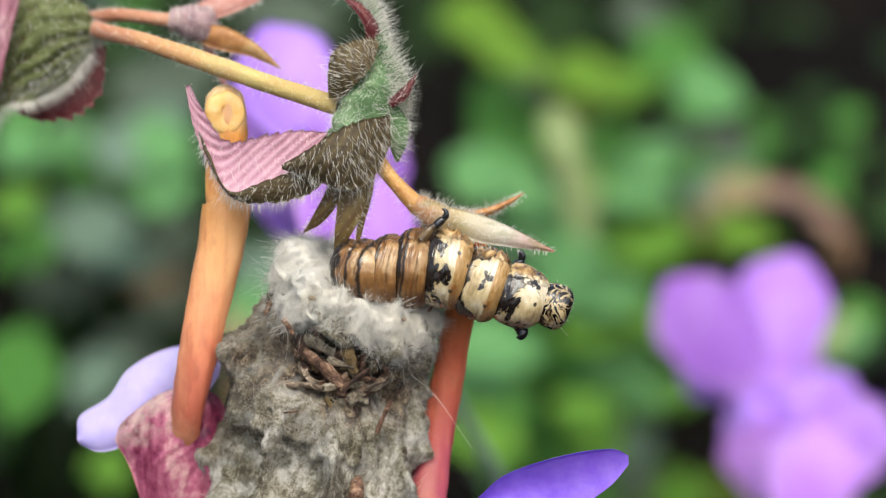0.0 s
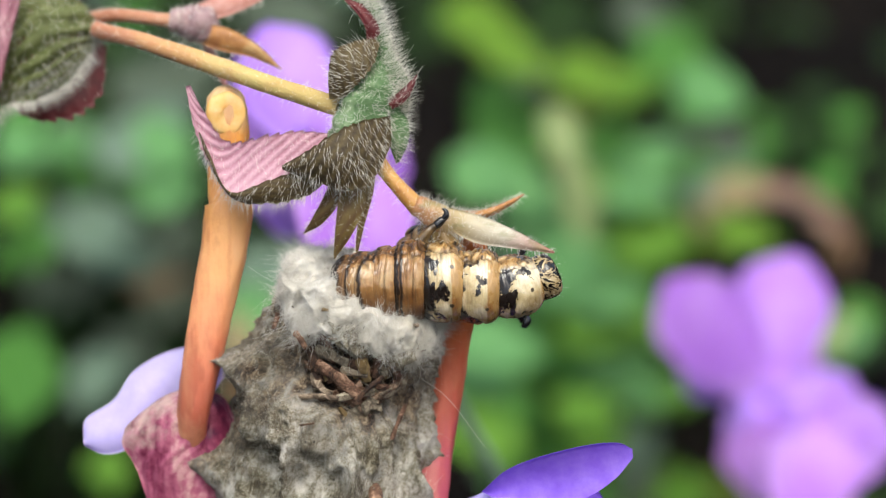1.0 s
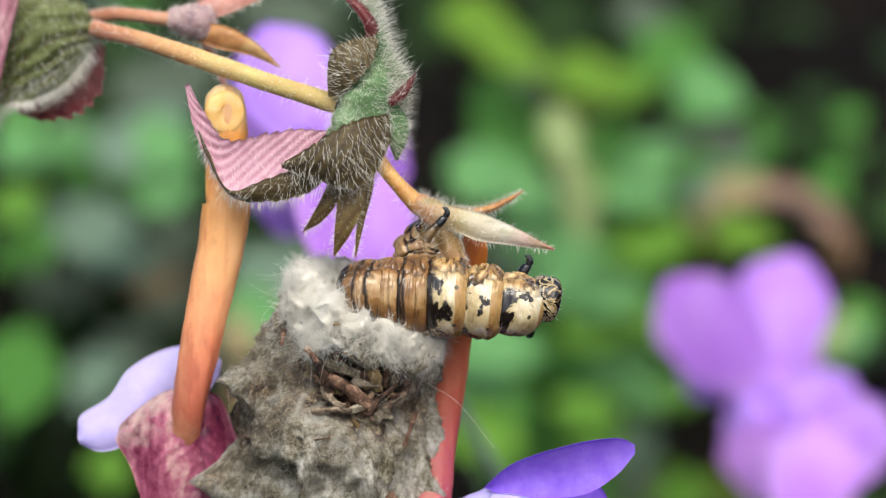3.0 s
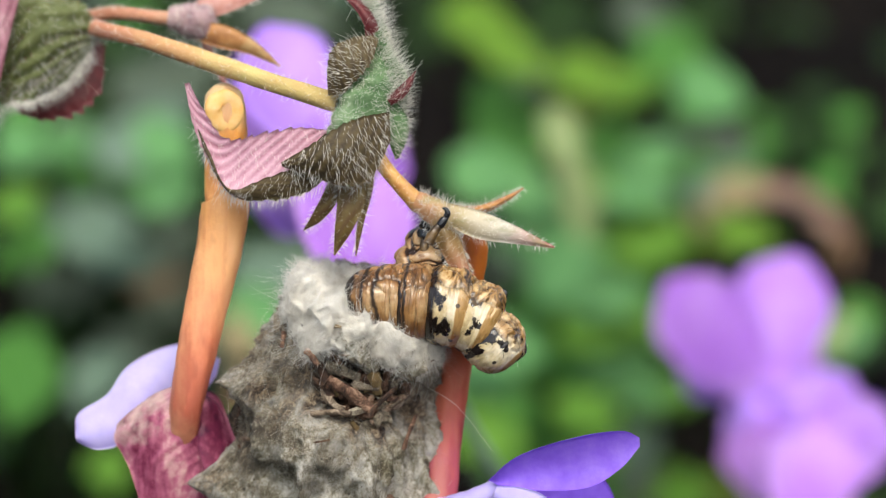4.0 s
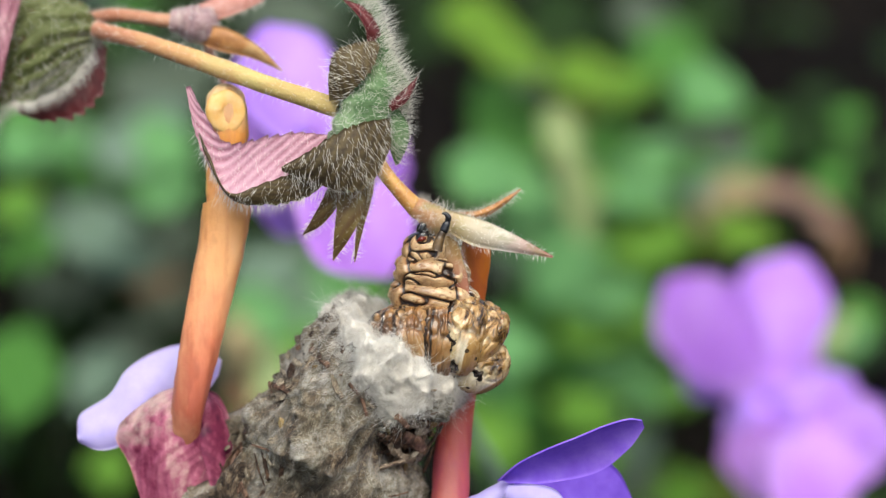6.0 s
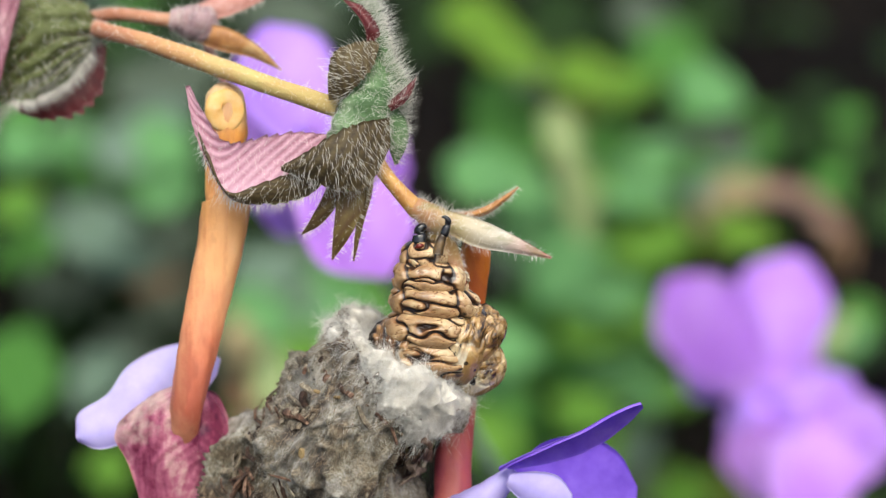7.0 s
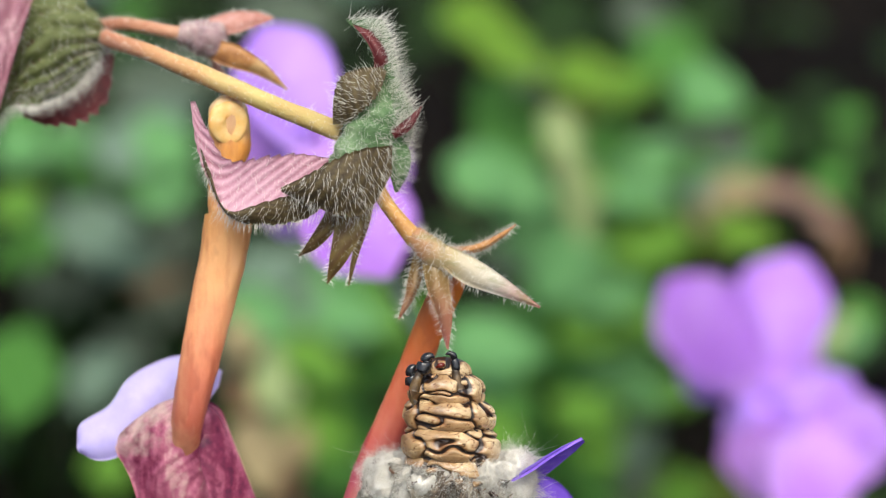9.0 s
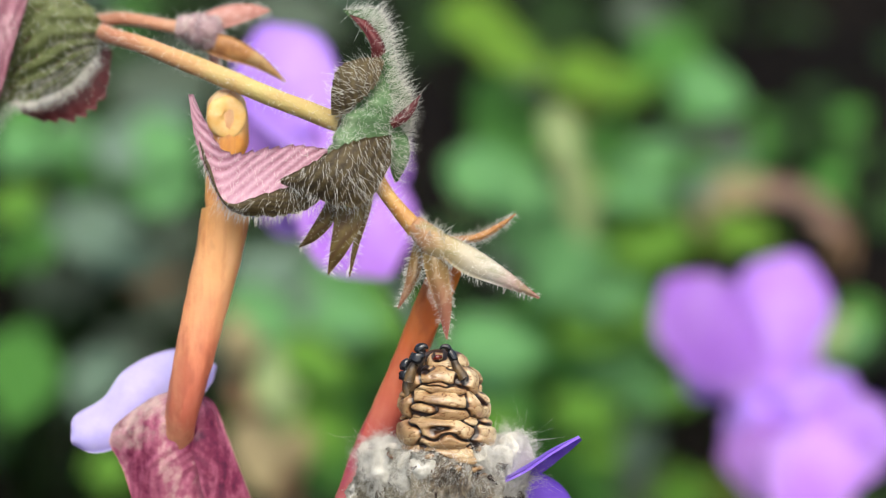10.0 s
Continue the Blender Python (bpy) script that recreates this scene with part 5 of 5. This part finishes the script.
def belly_fold(name, radius, half, seed, label):
    """A fold of the underside, upright along z: a broad plate in front over a narrower one, oblique pads beside them, creases between."""
    r = random.Random(seed * 7)
    pads = [(270, 0.42, 44, 0.5), (270, -0.5, 40, 0.42), (213, 0.05, 22, 0.8), (327, 0.05, 22, 0.8), (184, 0.55, 20, 0.5), (180, -0.35, 18, 0.6), (356, 0.55, 20, 0.5), (0, -0.35, 18, 0.6), (236, -0.75, 24, 0.34), (304, -0.75, 24, 0.34), (244, 0.85, 18, 0.3), (298, 0.9, 18, 0.28), (262, 0.0, 20, 0.24)]
    pads += [(30 + 24 * k, 0.5 - k % 2, 20, 0.6) for k in range(6)]
    pads = [(math.radians(a + r.uniform(-13, 13)), b + r.uniform(-0.22, 0.22), math.radians(c) * r.uniform(0.85, 1.15), e * r.uniform(0.85, 1.15), r.uniform(-0.5, 0.5)) for a, b, c, e in pads]
    n, m, verts, crease = 56, 150, [], []
    for i in range(n):
        s = i / (n - 1) * 2 - 1
        k = radius * max(0.02, (1 - abs(s) ** 2.6)) ** 0.42
        for j in range(m):
            w = 2 * math.pi * j / m
            bent = Vector((math.cos(w) * 2.2, math.sin(w) * 2.2, s * 1.4 + seed * 3.1))
            ws, ss = w + 0.3 * noise.noise(bent), s + 0.34 * noise.noise(bent + Vector((5, 1, 2)))
            near = []
            for a, b, c, e, lean in pads:
                x = ((ws - a + math.pi) % (2 * math.pi) - math.pi) / c
                near.append(math.hypot(x, (ss - b - lean * x * c * 0.5) / e))
            near.sort()
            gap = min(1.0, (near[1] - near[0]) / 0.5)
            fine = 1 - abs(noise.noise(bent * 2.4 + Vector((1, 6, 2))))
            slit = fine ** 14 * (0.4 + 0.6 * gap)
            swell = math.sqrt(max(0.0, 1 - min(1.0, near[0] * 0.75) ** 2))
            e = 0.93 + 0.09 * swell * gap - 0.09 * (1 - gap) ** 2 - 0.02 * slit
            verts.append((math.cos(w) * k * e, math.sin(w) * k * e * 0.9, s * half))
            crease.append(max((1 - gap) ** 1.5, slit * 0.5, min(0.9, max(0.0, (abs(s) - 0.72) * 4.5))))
    faces = grid_faces(n, m, True) + [tuple(reversed(range(m))), tuple(range((n - 1) * m, n * m))]
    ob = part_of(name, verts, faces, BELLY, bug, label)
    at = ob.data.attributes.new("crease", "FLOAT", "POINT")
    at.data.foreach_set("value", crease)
    return ob


def leg(label, hook=1, fat=1.0):
    """A short jointed leg that points up: tan base, glossy black joints and a bent claw."""
    ob = sweep("leg", [(0, 0, -20 * U), (0, 0, -4 * U), (1 * U, 0, 8 * U), (3 * U, 0, 16 * U), (4 * U, 0, 19 * U)], [9 * U, 9 * U, 7.5 * U, 6.5 * U, 4 * U], LEG_TAN, bug, label, n=20, sides=14, rough=0.1)
    sweep("joint", [(2 * U, 0, 13 * U), (3.5 * U, 0, 17 * U), (5 * U, 0, 27 * U), (5.5 * U, 0, 33 * U), (5 * U, 0, 35 * U)], [4 * U * fat, 7.5 * U * fat, 7.5 * U * fat, 6.5 * U * fat, 4 * U * fat], LEG_BLACK, ob, "glossy black leg joint", n=20, sides=14)
    sweep("claw", [(5 * U, 0, 33 * U), (6 * U, 0, 37 * U), (6 * U, -2 * U, 42 * U), ((6 - 6 * hook) * U, -4 * U, 47 * U), ((6 - 13 * hook) * U, -5 * U, 46 * U)], [3.5 * U * fat, 5.8 * U * fat, 5.4 * U * fat, 3.8 * U * fat, 1.2 * U], LEG_BLACK, ob, "black bent claw", n=22, sides=14)
    return ob


SEG = [plated_ring("body_ring", 58 * U, 56 * U, abdomen_material("abdomen_skin_a", 56 * U, (-0.08, 0.38)), "amber abdominal ring", 1),
       plated_ring("body_ring", 66 * U, 40 * U, abdomen_material("abdomen_skin_b", 40 * U, (-0.3,)), "amber abdominal ring", 2),
       plated_ring("body_ring", 75 * U, 40 * U, abdomen_material("abdomen_skin_c", 40 * U, (-0.26,)), "amber abdominal ring", 3),
       plated_ring("body_ring", 76 * U, 51 * U, ring_material("thorax_shell_a", 51 * U, 0.34, 0.3, -0.42, 76 * U), "cream plate with black blots and a tan collar", 4),
       plated_ring("body_ring", 70 * U, 49 * U, ring_material("thorax_shell_b", 49 * U, 0.36, 1.9, -0.52, 70 * U), "cream plate with black blots and a tan collar", 5),
       plated_ring("body_ring", 60 * U, 56 * U, ring_material("thorax_shell_c", 56 * U, 0.8, 6.4, -0.70, 59 * U, 0.53, -0.1), "cream plate with black blots", 6, 0.02, 0.24)]
SKULL = plated_ring("head", 43 * U, 33 * U, HEAD, "black-netted cream head", 7, 0.0)
fibres("bristles", SKULL, 26, 0.6, 0.02, HAIR, SKULL, seed=60)
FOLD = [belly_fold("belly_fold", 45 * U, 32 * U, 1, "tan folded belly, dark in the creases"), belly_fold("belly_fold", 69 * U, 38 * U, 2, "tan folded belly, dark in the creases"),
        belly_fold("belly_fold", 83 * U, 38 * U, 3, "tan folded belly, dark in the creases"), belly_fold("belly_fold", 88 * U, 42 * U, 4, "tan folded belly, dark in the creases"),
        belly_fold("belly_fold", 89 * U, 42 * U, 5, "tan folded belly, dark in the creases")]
sweep("mouthpart", [(-18 * U, -34 * U, 14 * U), (-12 * U, -38 * U, 18 * U), (-5 * U, -35 * U, 20 * U)], [2.5 * U, 5 * U, 3 * U], MOUTH_RED, FOLD[0], "dark red mouthpart", n=14, sides=12)
LEGS = [leg("jointed leg with a black claw", k, f) for k, f in ((1, 1.0), (-1, 1.8), (1, 1.2), (-1, 1.8))]


# ---- what moves ----
def motions():
    # the twig sags as the weight comes on it: seconds, shift right, shift down, turn
    sag = [(0, 0, 0, 0), (0.5, 0.7, 0.6, 0.1), (1, 1, 0.6, 0.1), (1.5, -0.5, 0, -0.3), (2, -1, -0.5, -0.3), (2.5, -1, -0.8, -0.1), (4, -1.6, -2.8, -0.3), (4.5, 0.2, -1, 0.2), (5, 2, 1.5, 0.4),
           (5.5, 2, 1.5, 0.4), (7, 1, -1, 0.6), (7.1, 1, -1, 0.7), (7.35, 7, 6, 2), (8, 8, 6, 2.15), (8.5, 7, 3, 2.2), (8.65, 8, 5, 2.5), (9, 16, 18, 3.9), (9.5, 14, 14, 3.45), (10, 11, 8, 3)]
    walk(twig, [(t, TWIG.home @ TWIG.stand(170 + u, 55 + v, 0, w)) for t, u, v, w in sag])
    droop = [(0, 0), (4.5, 0), (7, 1), (7.1, 1), (7.35, 3.6), (8, 5), (8.5, 6.2), (9, 6.8), (9.5, 7.5), (10, 8.3)]
    walk(calyx, [(t, TWIG.stand(745, 365, 0, w)) for t, w in droop])
    lift = [(0, 0), (4, 1), (5, 4), (5.7, 7), (7, 10), (7.1, 11), (7.35, 15), (8, 16), (9, 16), (10, 17)]
    hinge = CAL.at(805, 379, 0.6)
    walk(upper_sepal, [(t, Matrix.Translation(hinge) @ pose(0, 0, 0, 0, -w, 0) @ Matrix.Translation(-hinge)) for t, w in lift])
    # the flower that it climbs: top of the tube and lean; then the limb with its petals
    tube = [(0, 838, 425, 10), (1, 838, 425, 9.6), (2.5, 838, 424, 9.3), (4, 838, 420, 7.5), (4.5, 838, 425, 6.8), (5, 840, 426, 6.3), (5.5, 842, 426, 6), (6.8, 842, 428, 5), (7.1, 840, 432, 5),
            (7.35, 824, 444, 6), (8, 815, 450, 9), (8.5, 812, 450, 13), (9, 804, 475, 21.5), (9.5, 800, 465, 21), (10, 797, 455, 21.5)]
    own = {t: FLA.stand(u, v, 2.5, w - 10) for t, u, v, w in tube}
    walk(flower_a, [(t, FLA.home @ m) for t, m in own.items()])
    limb = [(0, 840, 890, 0), (1, 847, 879, 0), (2.5, 848, 877, 0), (4, 859, 859, 0), (4.5, 859, 865, 0), (5, 867, 858, -1), (5.5, 873, 861, -4), (6.8, 882, 850, -9),
            (7.1, 882, 837, -10), (7.35, 875, 841, -13), (8, 858, 848, -14), (8.5, 836, 861, -13), (9, 787, 912, -12), (9.5, 782, 918, -12), (10, 782, 909, -12)]
    walk(throat, [(t, own[t].inverted() @ FLA.stand(u, v, 3, w)) for t, u, v, w in limb])
    foot, way = LIMB.at(*BLADE[0]), LIMB.at(*BLADE[1]) - LIMB.at(*BLADE[0])
    roll = [(0, 0), (4.5, 0), (5.5, 12), (6.8, 50), (7.35, 58), (8.5, 62), (10, 64)]
    walk(rolled, [(t, Matrix.Translation(foot) @ Matrix.Rotation(radians(w), 4, way)) for t, w in roll])
    sway = [(0, 0, 0, 0), (0.5, 1, 1, 0), (1, 2, 1, -0.9), (1.5, 0, 0, 0), (2.5, 0, 0, -0.2), (4, -1, -3, 0.2), (4.5, -1, -2, 0.3), (5, 2, 2, -0.8), (5.5, 2, 0, 0), (7, 0, -4, 0.2),
            (7.5, 2, 3, 0.6), (8.5, 2, 1, 0.6), (9, 6, 18, 0.6), (9.5, 8, 17, 0.5), (10, 3, 8, 1.4)]
    walk(flower_b, [(t, FLB.home @ FLB.stand(400 + u, 190 + v, 4, w)) for t, u, v, w in sway])
    # the case: mouth, lean, spin and how far it nods towards the lens
    bag = [(0, 635, 520, 14, 0), (0.5, 638, 526, 14, 2), (1, 644, 533, 13, 6), (1.5, 642, 531, 13, 5), (2, 640, 530, 13, 4), (2.5, 648, 543, 12, 12), (4, 648, 555, 13, 14), (4.5, 650, 566, 14, 16),
           (5, 664, 588, 18, 24), (5.5, 682, 606, 24, 34), (5.7, 690, 614, 26, 50), (6.8, 702, 648, 31, 84), (7.1, 708, 662, 33, 92), (7.35, 716, 722, 36, 102), (7.5, 722, 745, 36, 106), (8, 758, 778, 24, 120), (8.5, 774, 802, 14, 132),
           (9, 790, 852, 8, 140), (9.5, 785, 835, 8, 142), (10, 780, 824, 8, 144)]
    walk(case, [(t, CASE.home @ CASE.stand(u, v, 2.6, w, float(np.interp(t, [7.1, 8, 8.5, 9], [22, 17, 10, 6])), spin)) for t, u, v, w, spin in bag])
    # the body rings from the case to the head: seconds, u, v, depth, turn, roll
    T = (0, 1, 2.5, 3.8, 4.5, 5, 5.5, 6.8, 7.1, 7.35, 8, 9, 10)
    ring = [
        [(640, 478, 0, 10), (640, 502, 0, 2), (646, 515, 0, 0), (664, 524, 0, -4), (674, 542, 0, -6), (684, 558, 0, -6), (700, 580, 0, -8), (705, 610, 1, -8), (712, 625, 1, -8), (730, 690, 2, -4), (770, 770, 3, 0), (790, 870, 3, 0), (785, 850, 3, 0)],
        [(688, 478, 0, 9), (684, 500, 0, 1), (690, 518, 0, 0), (692, 528, 0, 0), (698, 545, 0, 0), (708, 562, 0, 0), (728, 582, 0, -2), (742, 610, 1, -2), (750, 625, 1, -2), (765, 690, 2, 0), (780, 760, 3, 0), (795, 865, 3, 0), (790, 845, 3, 0)],
        [(730, 476, 0, 8), (726, 498, 0, 0), (730, 520, 0, 0), (730, 532, 0, 4), (738, 548, 0, 5), (748, 565, 0, 5), (770, 583, 0, 5), (782, 608, 1, 5), (788, 622, 1, 5), (800, 680, 2, 10), (795, 750, 3, 10), (800, 860, 3, 0), (795, 840, 3, 0)],
        [(786, 475, 0, 12), (780, 500, 0, -2), (785, 520, 0, 0), (788, 538, 0, 8), (792, 556, 0, 14), (800, 572, 0, 14), (810, 584, 0, 14), (812, 605, 1, 18), (815, 618, 1, 18), (820, 660, 2, 25), (818, 720, 3, 25), (806, 830, 3, 0), (800, 810, 3, 0)],
        [(850, 502, 0, 18), (843, 508, 0, 0), (850, 519, 0, 0), (840, 558, 0, 22), (834, 566, 0.3, 28), (838, 582, 0.3, 30), (844, 594, 0.6, 32), (834, 596, 1.6, 40), (834, 606, 1.6, 40), (834, 648, 2.6, 40), (830, 690, 3, 40), (812, 800, 3.4, 0), (805, 780, 3.4, 0)],
        [(918, 525, 0, 18), (910, 508, 0, -6), (918, 516, 0, -4), (878, 596, 0, 48), (860, 612, 0.4, 50), (856, 628, 0.5, 54), (851, 642, 0.8, 58), (838, 640, 2, 62), (838, 652, 2, 62), (838, 672, 3, 62), (836, 715, 3.4, 60), (815, 820, 3.6, 0), (808, 800, 3.6, 0)],
        [(978, 541, 0, 22), (958, 492, 0.3, -24), (974, 494, 0, -14), (905, 610, 2, 60), (862, 620, 2.6, 70), (856, 634, 2.8, 70), (848, 650, 3, 70), (846, 650, 4, 70), (846, 660, 4, 70), (840, 680, 4.6, 70), (830, 730, 4.8, 60), (815, 840, 4.8, 0), (808, 820, 4.8, 0)]]
    roll = (0, 4, 8, 20, 26, 30, 36, 48, 50, 56, 60, 66, 66)
    yaw = (-26, -14, -5, 0, 0, 0, 0)
    for ob, y, rows in zip(SEG + [SKULL], yaw, ring):
        walk(ob, [(t, BUG.stand(u, v, d, w, 0, y) @ pose(0, 0, 0, r)) for t, r, (u, v, d, w) in zip(T, roll, rows)])
    # the folds of the belly, from the legs down into the case
    T = (0, 1, 2.5, 3.8, 4.5, 5.5, 7.1, 7.35, 7.6, 8, 8.5, 8.7, 9, 9.5, 10)
    fold = [
        [(772, 432, 4), (758, 428, 4), (757, 418, 3), (760, 428, 2.4), (760, 436, 2), (758, 442, 1), (752, 458, 0), (786, 558, 0), (789, 565, 0), (790, 586, 0), (787, 594, 0), (788, 615, 0), (790, 664, 0), (786, 655, 0), (785, 650, 0)],
        [(775, 462, 4), (765, 455, 4), (762, 438, 3.6), (764, 462, 2.6), (765, 470, 2.4), (765, 482, 1.4), (762, 498, 0.2), (787, 585, 0), (790, 592, 0), (790, 612, 0), (790, 622, 0), (790, 642, 0), (790, 692, 0), (786, 682, 0), (785, 677, 0)],
        [(780, 488, 5), (772, 490, 5), (766, 488, 4.4), (766, 490, 3.4), (766, 500, 3), (768, 524, 1.8), (770, 540, 0.4), (785, 620, 0), (788, 628, 0), (790, 646, 0), (792, 658, 0), (793, 680, 0), (795, 736, 0), (790, 724, 0), (786, 717, 0)],
        [(775, 492, 5), (772, 500, 5), (770, 520, 5), (768, 535, 4), (768, 545, 3.4), (764, 570, 2.2), (768, 590, 0.4), (785, 662, 0), (787, 672, 0), (795, 688, 0), (797, 702, 0), (798, 728, 0), (798, 786, 0), (793, 772, 0), (790, 764, 0)],
        [(765, 490, 5), (762, 500, 5), (760, 520, 5), (760, 545, 4), (756, 560, 3.6), (755, 600, 2.4), (766, 640, 0.8), (780, 705, 0.4), (785, 716, 0.4), (800, 732, 0.2), (802, 748, 0.2), (803, 776, 0.2), (800, 836, 0.2), (797, 820, 0.2), (795, 812, 0.2)]]
    lean = (20, 10, 0, 0, 4, 8, 6, 4, 3, 6, 5, 5, 4, 4, 4)
    for ob, rows in zip(FOLD, fold):
        walk(ob, [(t, BUG.stand(u, v, d, w)) for t, w, (u, v, d) in zip(T, lean, rows)])
    # the legs: foot of the leg, depth, turn
    T = (0, 1, 2.5, 3.8, 4.5, 5.5, 6.8, 7.1, 7.35, 7.6, 8, 8.5, 8.7, 9, 9.5, 10)
    step = [
        [(758, 410, -1.7, 40), (758, 410, -1.7, 40), (762, 410, -1.7, 34), (766, 412, -1.7, 30), (770, 416, -1.7, 22), (776, 422, -1.7, 16), (778, 428, -1.7, 12), (780, 440, -1.7, 12), (834, 575, -1.6, -8), (836, 579, -1.6, -14), (832, 587, -1.8, -20), (826, 593, -1.8, -24), (822, 617, -1.8, -20), (808, 671, -1.8, -16), (814, 663, -1.8, -32), (810, 653, -1.8, -34)],
        [(752, 432, 4, 0), (750, 430, 4, 0), (748, 430, 2, -4), (750, 435, 1, -6), (752, 445, 0, -8), (748, 445, 0, -8), (742, 448, -0.6, -4), (740, 452, -0.6, -4), (742, 572, -1.6, -12), (744, 579, -1.6, 0), (760, 599, -1.8, 6), (758, 607, -1.8, 8), (756, 631, -1.8, 10), (738, 673, -1.8, 16), (732, 665, -1.8, 16), (728, 657, -1.8, 14)],
        [(905, 490, 3.5, 20), (905, 480, 3.5, 20), (930, 474, 1, 18), (860, 540, 2.5, 60), (842, 532, 2, 66), (835, 570, 3, 60), (842, 580, 4, 30), (842, 590, 4, 30), (842, 587, 2, -10), (846, 593, 1, -14), (842, 599, 0.5, -30), (838, 605, 0.5, -30), (834, 627, 0.5, -30), (812, 687, 1, -20), (808, 677, 1, -20), (804, 667, 1, -20)],
        [(916, 548, 0.6, 160), (915, 530, 4, 150), (925, 530, 4, 140), (870, 600, 4, 100), (850, 590, 4, 40), (800, 560, 4, 0), (770, 520, 4, 0), (768, 530, 3, 0), (760, 587, 2, 0), (758, 597, 1, 0), (748, 627, 1.5, -12), (744, 635, 1.5, -12), (742, 655, 1.0, -14), (732, 699, -0.8, -14), (724, 695, -0.8, -12), (720, 689, -0.8, -12)]]
    for ob, rows in zip(LEGS, step):
        walk(ob, [(t, BUG.stand(u, v, d, w)) for t, (u, v, d, w) in zip(T, rows)])


motions()
